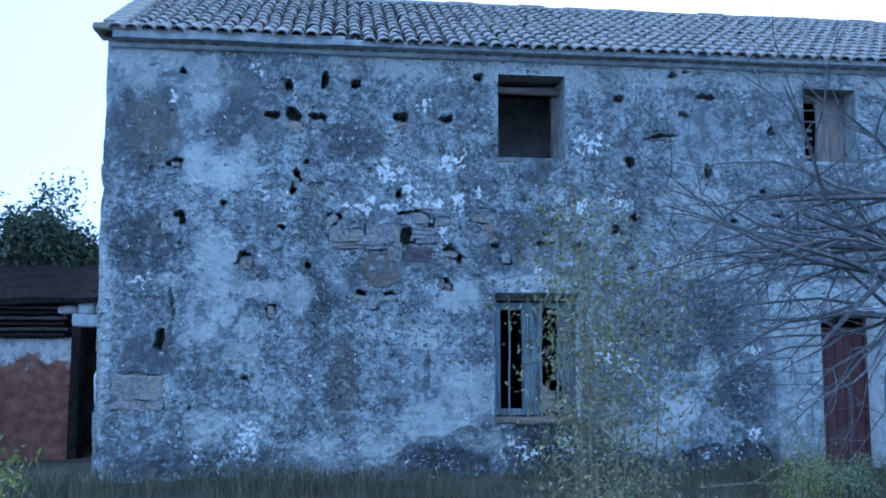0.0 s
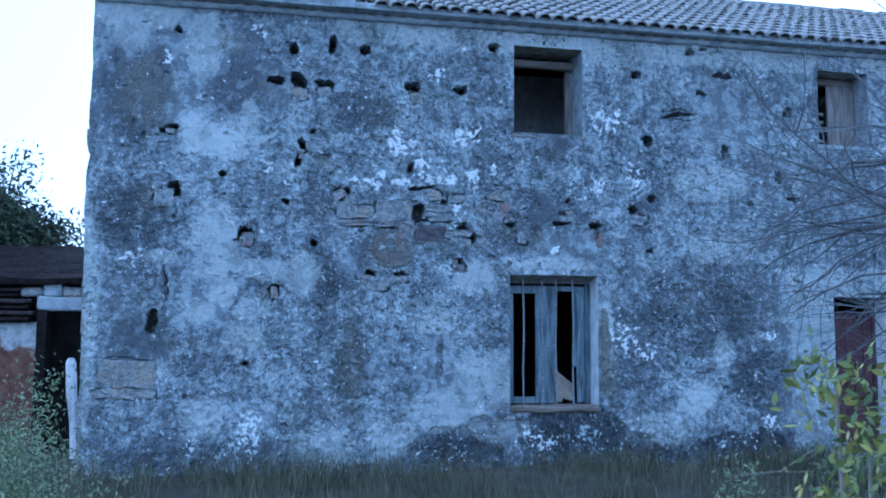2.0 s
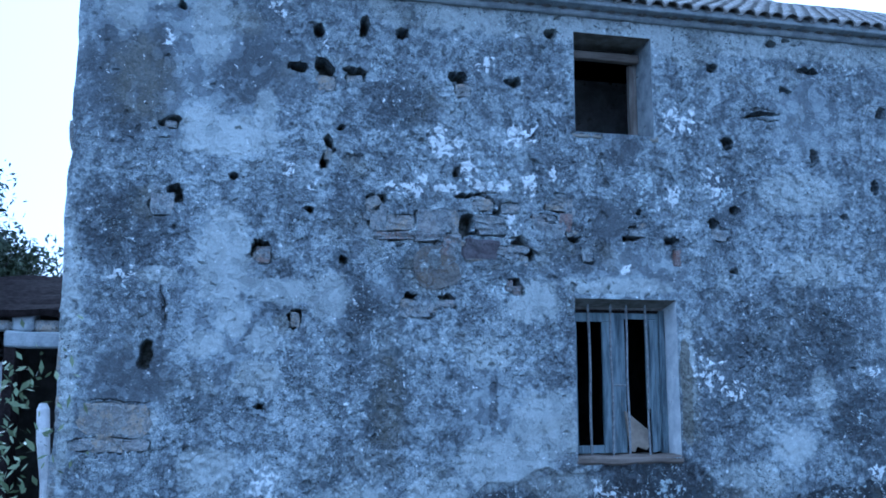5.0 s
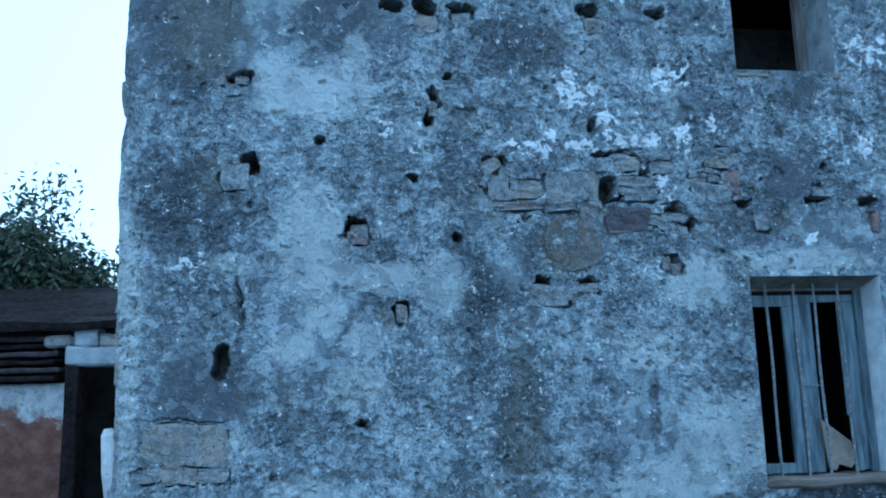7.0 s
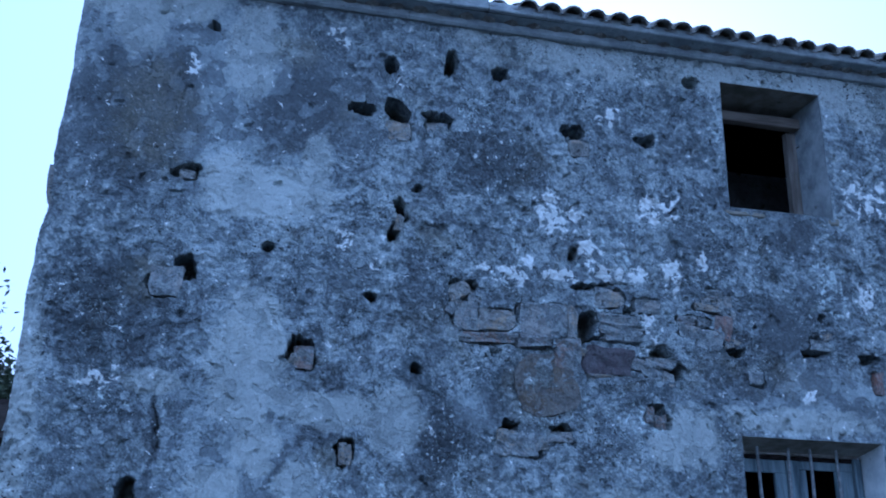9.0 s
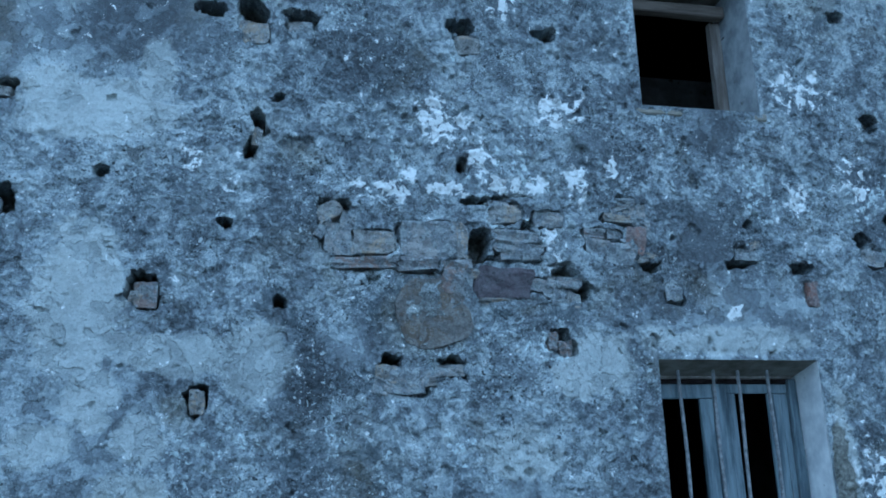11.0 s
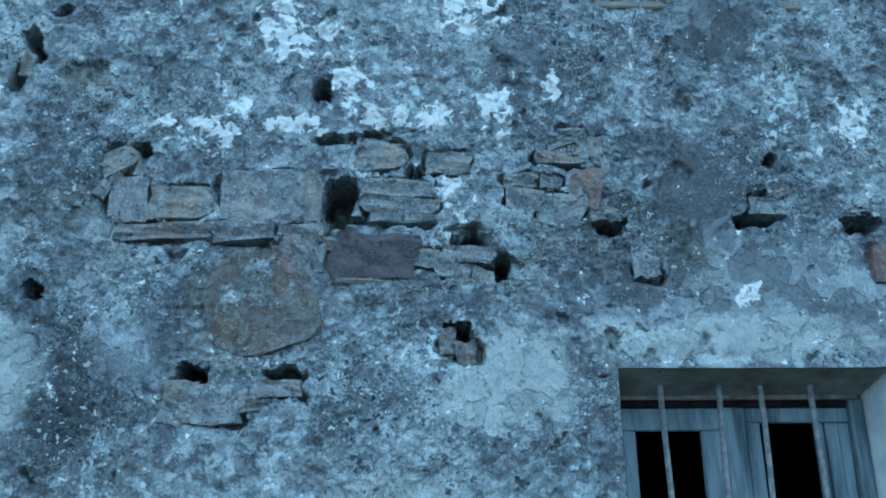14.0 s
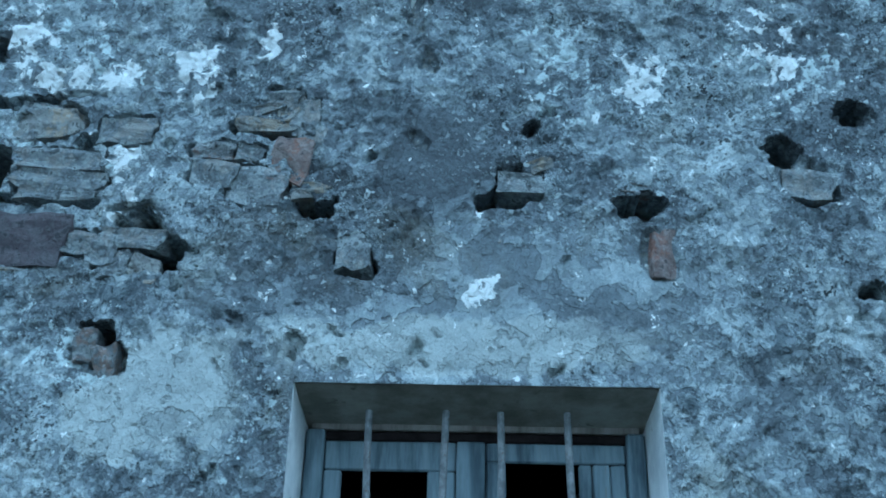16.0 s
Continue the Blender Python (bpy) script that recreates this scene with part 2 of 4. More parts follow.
MAT_RED_DOOR = simple_material("faded_red_door", (0.06, 0.028, 0.032), (0.1, 0.05, 0.053), 9, 7, 0.7, (1, 1, 0.15), (0.07, 0.035, 0.035))
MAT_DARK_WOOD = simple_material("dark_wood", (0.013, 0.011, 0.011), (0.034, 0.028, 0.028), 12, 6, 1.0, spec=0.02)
MAT_DARK_TILE = simple_material("dark_roof_tile", (0.035, 0.03, 0.032), (0.085, 0.07, 0.07), 9, 6, 0.95, spots=(0.12, 0.1, 0.095))
# the gloom of the unlit rooms is put into this wall colour
MAT_INSIDE = simple_material("dark_inner_wall", (0.05, 0.048, 0.045), (0.1, 0.095, 0.09), 4, 6)
MAT_GROUND = simple_material("dry_earth", (0.045, 0.042, 0.034), (0.11, 0.1, 0.08), 1.6, 9, 0.95, spots=(0.06, 0.075, 0.03), bump=0.8, dist=0.03)
MAT_BARK = simple_material("grey_bark", (0.06, 0.055, 0.05), (0.17, 0.16, 0.15), 20, 6, 0.9)
MAT_TWIG = simple_material("dry_twig", (0.075, 0.08, 0.085), (0.17, 0.175, 0.18), 20, 5, 0.9)
MAT_STRAW = simple_material("pale_straw", (0.15, 0.14, 0.11), (0.27, 0.25, 0.2), 20, 5, 0.9)
MAT_LEAF = leaf_material("tree_leaf", (0.03, 0.044, 0.028), (0.085, 0.108, 0.06))
MAT_BROOM = leaf_material("broom_leaf", (0.1, 0.14, 0.05), (0.28, 0.27, 0.05))
MAT_BUSH = leaf_material("bush_leaf", (0.12, 0.16, 0.08), (0.24, 0.28, 0.16))
MAT_WEED = leaf_material("weed_leaf", (0.12, 0.135, 0.075), (0.26, 0.25, 0.12))
MAT_GRASS = leaf_material("dry_grass", (0.06, 0.07, 0.04), (0.17, 0.16, 0.1))


def shed_wall_material():
    """White limewash over red earth render, worn off below a ragged line."""
    k = Nodes("worn_shed_render", 0.93, 0.2)
    sep = k.t.nodes.new("ShaderNodeSeparateXYZ")
    k.t.links.new(k.co, sep.inputs[0])
    n = k.noise(3.2, 7, 0.7)
    line = k.math("ADD", sep.outputs[2], k.math("MULTIPLY_ADD", n, 0.9, -0.45))
    red = k.mix(k.step(k.noise(6, 7, 0.7), 0.35, 0.65), (0.13, 0.062, 0.046), (0.22, 0.125, 0.09))
    wht = k.mix(k.step(k.noise(7, 7, 0.7), 0.35, 0.65), (0.33, 0.34, 0.34), (0.58, 0.59, 0.59))
    col = k.mix(k.step(line, 1.3, 1.42), red, wht)
    col = k.mix(k.math("MULTIPLY", k.step(k.noise(13, 6, 0.7), 0.56, 0.66), 0.6), col, (0.12, 0.1, 0.09))
    return k.done(col, n, 0.6, 0.02)


MAT_SHED = shed_wall_material()

# ---------------------------------------------------------------- mesh helpers


def part(name, bm, material, parent=None, label=""):
    """Links a bmesh as one mesh object under a thing or a part."""
    me = bpy.data.meshes.new(name)
    bm.to_mesh(me)
    bm.free()
    me.materials.append(material)
    ob = new(name, me)
    ob.parent = parent
    if label:
        tagged(ob, label)
    return ob


def thing(name, label, category, group="", kind="", at=(0, 0, 0)):
    ob = new(name)
    ob.empty_display_size = 0.2
    ob.location = at
    return tagged(ob, label, category, group, kind)


def add_box(bm, x0, x1, y0, y1, z0, z1, bevel=0.0, rough=0.0, cuts=0):
    made = bmesh.ops.create_cube(bm, size=1)["verts"]
    for v in made:
        v.co = Vector(((x0 + x1) / 2 + v.co.x * (x1 - x0), (y0 + y1) / 2 + v.co.y * (y1 - y0), (z0 + z1) / 2 + v.co.z * (z1 - z0)))
    edges = list({e for v in made for e in v.link_edges})
    if bevel:
        bmesh.ops.bevel(bm, geom=edges, offset=bevel, segments=1, affect="EDGES", profile=0.5)
    if cuts:
        bmesh.ops.subdivide_edges(bm, edges=bm.edges[:], cuts=cuts, use_grid_fill=True)
    if rough:
        for v in bm.verts:
            v.co += noise.noise_vector(v.co * 7.0) * rough
    return bm


def box(x0, x1, y0, y1, z0, z1, bevel=0.006, rough=0.0, cuts=0):
    return add_box(bmesh.new(), x0, x1, y0, y1, z0, z1, bevel, rough, cuts)


def prism(points, y0, y1, bevel=0.004):
    """A flat board with the given outline in x and z."""
    bm = bmesh.new()
    lo = [bm.verts.new((x, y0, z)) for x, z in points]
    f = bm.faces.new(lo)
    out = bmesh.ops.extrude_face_region(bm, geom=[f])
    for v in (g for g in out["geom"] if isinstance(g, bmesh.types.BMVert)):
        v.co.y = y1
    bmesh.ops.recalc_face_normals(bm, faces=bm.faces[:])
    if bevel:
        bmesh.ops.bevel(bm, geom=bm.edges[:], offset=bevel, segments=1, affect="EDGES")
    return bm


def tube(bm, points, radii, sides=6):
    """A tapered tube along points."""
    rings = []
    for i, (p, r) in enumerate(zip(points, radii)):
        d = (points[min(i + 1, len(points) - 1)] - points[max(i - 1, 0)]).normalized()
        u = d.cross(Vector((0.31, 0.22, 0.93)))
        u = u.normalized() if u.length > 1e-4 else Vector((1, 0, 0))
        w = d.cross(u)
        rings.append([bm.verts.new(p + (u * math.cos(a) + w * math.sin(a)) * r) for a in (2 * math.pi * j / sides for j in range(sides))])
    for a, b in zip(rings, rings[1:]):
        for j in range(sides):
            bm.faces.new((a[j], a[(j + 1) % sides], b[(j + 1) % sides], b[j]))
    bm.faces.new(rings[0][::-1])
    bm.faces.new(rings[-1])


def mesh_of(name, verts, faces, material):
    me = bpy.data.meshes.new(name)
    me.from_pydata(verts, [], faces)
    me.materials.append(material)
    return me


# ---------------------------------------------------------------- fields for the weathered wall
RNG = np.random.default_rng(7)
TABLE = RNG.random((8, 257, 257))


def field(x, z, scale, layer=0):
    """Smooth value noise, 0 to 1."""
    fx, fz = x * scale + 57.3, z * scale + 31.7
    ix, iz = np.floor(fx).astype(int), np.floor(fz).astype(int)
    u, v = fx - ix, fz - iz
    u, v = u * u * (3 - 2 * u), v * v * (3 - 2 * v)
    t = TABLE[layer % 8]
    a, b = t[ix % 256, iz % 256], t[(ix + 1) % 256, iz % 256]
    c, d = t[ix % 256, (iz + 1) % 256], t[(ix + 1) % 256, (iz + 1) % 256]
    return (a * (1 - u) + b * u) * (1 - v) + (c * (1 - u) + d * u) * v


def fbm(x, z, scale, octaves=4, layer=0):
    total, amp = 0.0, 0.5
    for o in range(octaves):
        total = total + amp * field(x, z, scale * 2 ** o, layer + o)
        amp *= 0.5
    return total / (1 - 0.5 ** octaves)


def smooth(v, lo, hi):
    t = np.clip((v - lo) / (hi - lo), 0, 1)
    return t * t * (3 - 2 * t)


class Skin:
    """Depth (into the wall) and weathering over a grid of x and z."""

    def __init__(self, xs, zs):
        self.xs, self.zs = xs, zs
        self.X, self.Z = np.meshgrid(xs, zs, indexing="ij")
        self.wx = self.X + 0.09 * (fbm(self.X, self.Z, 6, 3, 0) - 0.5) + 0.05 * (fbm(self.X, self.Z, 26, 3, 5) - 0.5)
        self.wz = self.Z + 0.09 * (fbm(self.X, self.Z, 6, 3, 3) - 0.5) + 0.05 * (fbm(self.X, self.Z, 26, 3, 6) - 0.5)
        self.depth = np.zeros_like(self.X)
        self.tone = np.zeros((4, *self.X.shape))
        self.tinge = np.zeros((4, *self.X.shape))

    def window(self, x, z, w, h, grow):
        i0, i1 = np.searchsorted(self.xs, (x - w * grow, x + w * grow))
        j0, j1 = np.searchsorted(self.zs, (z - h * grow, z + h * grow))
        return np.s_[i0:i1, j0:j1]

    def radius(self, s, x, z, w, h, power=2.0, turn=0.0):
        dx, dz = self.wx[s] - x, self.wz[s] - z
        c, n = math.cos(turn), math.sin(turn)
        dx, dz = dx * c + dz * n, dz * c - dx * n
        return (np.abs(dx / (w / 2)) ** power + np.abs(dz / (h / 2)) ** power) ** (1 / power)

    def pit(self, x, z, w, h, deep, raw=1.0, power=2.6, turn=0.0, edge=0.011):
        s = self.window(x, z, w + 0.1, h + 0.1, 1.0)
        m = smooth(-(self.radius(s, x, z, w, h, power, turn) - 1) * min(w, h) / 2, -edge * 0.5, edge)
        self.depth[s] = np.maximum(self.depth[s], m * deep)
        self.tone[3][s] = np.maximum(self.tone[3][s], m * raw)

    def stain(self, layer, x, z, w, h, amount=1.0, soft=0.7):
        s = self.window(x, z, w, h, 1.2)
        m = smooth(-self.radius(s, x, z, w, h), -1.0 - soft / 2, -1.0 + soft / 2)
        layer[s] = np.maximum(layer[s], m * amount)

# ---------------------------------------------------------------- ground
X0, X1 = -0.66, 13.6          # ends of the facade
TOP = 5.74                    # top of the facade wall
DEEP = 6.4                    # depth of the house
OPENINGS = {                  # x0, x1, z0, z1
    "low": (4.58, 5.79, 0.64, 2.36), "high": (4.64, 5.6, 4.25, 5.43),
    "far": (9.16, 9.97, 4.3, 5.38), "door": (9.3, 10.16, -0.6, 2.13),
}


def build_ground():
    near = np.concatenate([np.linspace(-900, -30, 12), np.linspace(-25, 25, 101), np.linspace(30, 900, 12)])
    bm = bmesh.new()
    rows = []
    for x in near:
        row = []
        for y in near:
            r = math.hypot(x, y)
            z = -0.22 + 0.09 * (noise.noise((x * 0.5, y * 0.5, 0.3)) + 0.5 * noise.noise((x * 1.7, y * 1.7, 2.3)))
            z += 0.1 * math.exp(-(y * y) / 3.0) if r < 26 else -0.1
            row.append(bm.verts.new((x, y, z)))
        rows.append(row)
    for a, b in zip(rows, rows[1:]):
        for j in range(len(a) - 1):
            bm.faces.new((a[j], b[j], b[j + 1], a[j + 1]))
    ob = part("ground", bm, MAT_GROUND)
    for p in ob.data.polygons:
        p.use_smooth = True
    return tagged(ob, "dry overgrown earth with sparse grass", "ground", kind="structure")


build_ground()

# ---------------------------------------------------------------- the house
house = thing("house", "abandoned two-storey stone farmhouse with crumbling grey render", "house")

HOLES_LEFT = [(0.26, 4.08, 0.2, 0.11), (0.36, 3.34, 0.14, 0.2), (1.67, 3.22, 0.12, 0.08), (1.2, 2.79, 0.18, 0.22), (1.57, 2.11, 0.12, 0.18),
              (0.14, 1.73, 0.12, 0.26), (1.23, 1.21, 0.1, 0.05), (1.88, 3.94, 0.08, 0.2), (1.83, 3.74, 0.12, 0.15), (0.92, 3.53, 0.09, 0.07),
              (2.05, 2.72, 0.09, 0.08), (2.43, 3.38, 0.1, 0.08)]
HOLES_TOP = [(1.82, 4.76, 0.24, 0.17), (2.15, 4.74, 0.19, 0.07), (3.29, 4.77, 0.21, 0.12), (3.92, 4.77, 0.14, 0.11), (1.76, 5.19, 0.13, 0.17),
             (2.24, 5.25, 0.11, 0.2), (2.66, 5.24, 0.12, 0.12), (0.33, 5.32, 0.09, 0.08), (1.53, 4.75, 0.17, 0.08), (4.36, 5.38, 0.12, 0.12), (2.0, 4.12, 0.06, 0.05)]
HOLES_MIDDLE = [(3.355, 3.12, 0.15, 0.25), (3.73, 3.28, 0.1, 0.05), (3.96, 2.95, 0.18, 0.05), (4.07, 2.8, 0.15, 0.13), (2.75, 2.35, 0.13, 0.09),
                (3.14, 2.34, 0.2, 0.05), (3.87, 2.51, 0.15, 0.09), (5.31, 3.05, 0.22, 0.06), (3.25, 3.7, 0.08, 0.1), (2.42, 3.02, 0.17, 0.04),
                (3.46, 3.02, 0.15, 0.04), (4.6, 3.02, 0.15, 0.06), (3.4, 3.46, 0.29, 0.05)]
HOLES_RIGHT = [(5.76, 3.04, 0.19, 0.11), (6.32, 3.27, 0.13, 0.13), (6.59, 3.44, 0.12, 0.09), (6.53, 2.7, 0.08, 0.06),
               (7.71, 4.12, 0.1, 0.19), (6.54, 4.23, 0.14, 0.16), (7.72, 5.22, 0.28, 0.07), (8.49, 3.78, 0.1, 0.19), (8.72, 3.5, 0.19, 0.06),
               (8.68, 4.75, 0.16, 0.15), (7.41, 5.56, 0.09, 0.07), (7.2, 5.51, 0.11, 0.07), (6.38, 5.12, 0.17, 0.09), (7.34, 4.92, 0.17, 0.06),
               (8.07, 3.42, 0.13, 0.07), (5.37, 3.34, 0.06, 0.07), (7.0, 4.6, 0.5, 0.05)]
SCARS = [(4.75, 2.84, 0.14, 0.17), (4.95, 3.9, 0.11, 0.25), (5.0, 3.66, 0.08, 0.13), (4.97, 3.32, 0.08, 0.1), (3.87, 2.45, 0.18, 0.18), (5.82, 2.84, 0.11, 0.2),
         (6.36, 3.14, 0.18, 0.2), (1.83, 4.62, 0.22, 0.2), (3.32, 4.64, 0.2, 0.16), (2.13, 3.78, 0.26, 0.16), (7.6, 5.17, 0.3, 0.15)]
PALE = [(0.85, 3.96, 0.85, 0.36), (1.2, 4.22, 0.2, 0.46), (0.55, 4.09, 0.28, 0.24), (0.85, 2.67, 0.48, 0.92), (0.79, 3.0, 0.2, 0.3), (1.91, 2.32, 0.36, 0.44),
        (1.42, 2.38, 0.65, 0.24), (0.69, 1.84, 0.32, 0.22), (1.25, 1.85, 0.26, 0.26), (0.95, 2.1, 0.32, 0.34), (3.75, 0.62, 0.9, 0.46), (4.25, 1.0, 0.7, 0.66),
        (4.16, 2.33, 0.42, 0.36), (4.0, 2.22, 0.3, 0.24), (7.21, 0.73, 0.42, 0.36), (-0.23, 5.3, 0.36, 0.6), (0.66, 5.15, 0.36, 0.75), (0.0, 1.08, 0.5, 0.25)]
PALE_FAR = [(5.1, 2.5, 1.3, 0.16), (6.65, 0.35, 0.7, 0.4), (4.45, 0.36, 0.75, 0.26), (3.05, 0.3, 0.5, 0.5), (2.15, 0.2, 0.7, 0.4), (7.6, 1.35, 0.25, 0.4), (6.1, 5.3, 0.6, 0.3), (X0 + 0.05, 1.7, 0.22, 2.2),
            (7.44, 3.65, 1.0, 0.4), (7.6, 2.75, 0.8, 0.35), (0.2, 2.5, 0.35, 0.16), (5.95, 1.6, 0.12, 1.0), (1.2, 1.5, 0.4, 0.3), (3.6, 1.75, 0.5, 0.3), (0.75, 0.6, 0.5, 0.4)]
# smooth, uncrusted stretches of the skin
CALM = [(0.1, 4.9, 1.8, 1.7), (1.0, 4.75, 1.1, 1.1), (5.2, 2.58, 1.5, 0.4), (5.2, 4.06, 0.4, 0.36), (5.4, 2.75, 1.2, 0.35), (3.9, 0.85, 1.2, 0.9), (0.9, 2.3, 0.8, 1.4),
        (2.5, 2.42, 0.36, 0.24), (5.05, 3.2, 0.35, 0.5), (8.85, 1.0, 0.8, 2.4), (0.0, 1.4, 0.7, 0.8), (7.6, 4.6, 0.8, 1.0), (3.6, 1.2, 0.5, 0.9)]
# brown and mossy runs
OLIVE = [(2.53, 1.25, 0.4, 1.7), (0.0, 4.5, 0.75, 1.2), (2.19, 3.7, 0.4, 0.22), (1.86, 3.8, 0.16, 0.4), (0.1, 3.25, 0.5, 0.4), (2.95, 2.6, 0.7, 0.6), (6.0, 1.1, 0.16, 0.9),
         (2.7, 2.95, 0.9, 0.12), (1.5, 2.05, 0.3, 0.3), (1.0, 5.2, 0.4, 0.4)]
SKIRT_X = (X0, 2.4, 3.05, 3.35, 3.6, 4.3, 6.0, 6.2, 6.9, 7.6, 8.4, 8.6)
SKIRT_Z = (-0.1, -0.1, 0.05, 0.33, 0.42, 0.55, 0.55, 0.25, 0.05, 0.3, 0.3, -0.1)
WHITE = [(3.59, 3.56, 0.3, 0.12), (3.77, 3.57, 0.22, 0.14), (4.07, 3.67, 0.16, 0.17), (4.12, 3.57, 0.12, 0.16), (2.9, 3.6, 0.09, 0.1), (2.8, 3.48, 0.17, 0.12),
         (3.07, 4.04, 0.2, 0.3), (3.37, 3.76, 0.18, 0.22), (2.54, 3.54, 0.12, 0.08), (3.14, 3.53, 0.3, 0.1), (3.89, 3.21, 0.08, 0.42), (5.18, 2.68, 0.09, 0.08),
         (3.94, 4.08, 0.18, 0.1), (4.35, 3.74, 0.1, 0.15), (5.8, 3.57, 0.17, 0.24)]
WHITE_FAR = [(5.96, 4.46, 0.46, 0.3), (6.47, 1.35, 0.3, 0.22), (8.3, 1.57, 0.2, 0.14), (1.33, 0.39, 0.26, 0.5), (1.34, 5.37, 0.2, 0.18), (0.23, 4.96, 0.1, 0.14),
             (6.33, 3.75, 0.24, 0.36), (4.03, 4.19, 0.42, 0.2), (3.19, 4.0, 0.4, 0.22), (0.66, 0.23, 0.18, 0.16), (6.17, 1.56, 0.4, 0.4), (4.9, 0.24, 0.42, 0.28),
             (1.46, 3.67, 0.13, 0.2), (2.72, 3.5, 0.27, 0.12), (-0.1, 2.5, 0.26, 0.12), (1.7, 3.52, 0.1, 0.14), (0.65, 4.98, 0.1, 0.1), (1.86, 5.02, 0.1, 0.1), (3.6, 4.95, 0.2, 0.16), (8.3, 0.4, 0.24, 0.2)]
DARK = [(2.52, 1.13, 0.42, 1.0), (3.64, 1.24, 0.1, 0.55), (0.26, 2.15, 0.07, 0.75), (2.27, 2.24, 0.45, 0.5), (5.35, 0.28, 0.95, 0.62), (3.95, 0.15, 0.95, 0.4),
        (-0.15, 4.6, 0.8, 1.3), (1.07, 4.7, 0.7, 0.8), (-0.1, 3.0, 0.9, 0.8), (2.7, 2.55, 0.3, 0.4), (4.75, 2.95, 0.6, 0.6), (7.3, 2.0, 1.6, 1.2), (6.0, 0.1, 1.6, 0.5), (5.2, 4.06, 0.4, 0.4), (8.2, 1.0, 1.0, 0.8),
        (2.75, 5.55, 0.4, 0.5), (6.3, 5.4, 0.35, 0.6), (2.6, 4.4, 0.9, 0.5), (5.0, 3.2, 0.5, 0.5), (1.0, 0.1, 2.6, 0.35), (0.0, 1.5, 0.7, 0.5), (8.0, 0.1, 2.6, 0.4)]
CRACKS = [(-0.1, 1.27, 0.6, 0.022), (0.05, 0.97, 0.34, 0.02), (3.5, 3.47, 0.5, 0.022), (2.55, 2.93, 0.5, 0.018), (3.95, 2.99, 0.27, 0.02), (4.2, 3.19, 0.22, 0.016),
          (4.2, 3.285, 0.2, 0.016), (6.95, 4.66, 0.4, 0.022), (7.1, 4.52, 0.36, 0.02), (3.0, 2.93, 0.6, 0.016), (4.3, 3.16, 0.018, 0.24), (2.3, 3.2, 0.022, 0.26), (0.27, 2.2, 0.02, 0.6)]
# stones laid bare: x, z, width, height
STONES_BAND = [(2.35, 3.33, 0.16, 0.11), (2.41, 3.15, 0.17, 0.21), (2.64, 3.13, 0.28, 0.15), (2.6, 2.985, 0.42, 0.07), (2.94, 2.98, 0.25, 0.08), (3.22, 2.98, 0.18, 0.08),
               (3.03, 3.16, 0.4, 0.24), (3.54, 3.36, 0.24, 0.12), (3.63, 3.2, 0.32, 0.075), (3.64, 3.12, 0.32, 0.075), (3.64, 3.05, 0.28, 0.055),
               (3.95, 2.885, 0.22, 0.07), (3.18, 2.83, 0.14, 0.19), (3.27, 2.86, 0.09, 0.14), (3.75, 2.86, 0.1, 0.08), (3.84, 2.83, 0.1, 0.1), (3.86, 3.33, 0.2, 0.1)]
STONES_EAST = [(4.38, 3.36, 0.2, 0.05), (4.53, 3.4, 0.1, 0.13), (4.2, 3.24, 0.15, 0.065), (4.21, 3.15, 0.15, 0.1), (4.38, 3.1, 0.2, 0.14), (4.33, 3.24, 0.1, 0.07), (4.45, 3.49, 0.12, 0.05),
               (3.84, 2.48, 0.07, 0.11), (3.93, 2.43, 0.08, 0.1), (6.39, 3.12, 0.16, 0.11), (4.75, 2.84, 0.12, 0.15), (5.34, 3.12, 0.16, 0.08)]
STONES_LOW = [(2.85, 2.21, 0.25, 0.15), (2.72, 2.26, 0.13, 0.1), (3.13, 2.28, 0.18, 0.07), (-0.13, 1.09, 0.6, 0.28), (-0.18, 0.86, 0.28, 0.12), (-0.4, 0.87, 0.2, 0.1), (0.1, 0.86, 0.22, 0.1),
              (0.22, 3.22, 0.2, 0.2), (1.57, 2.08, 0.08, 0.13), (1.24, 2.74, 0.12, 0.14), (1.83, 4.6, 0.18, 0.14), (3.32, 4.63, 0.15, 0.11), (2.15, 4.67, 0.16, 0.08), (0.28, 4.04, 0.1, 0.06)]


def spaced(lo, hi, step):
    return np.linspace(lo, hi, max(2, int(round((hi - lo) / step)) + 1))[:-1]


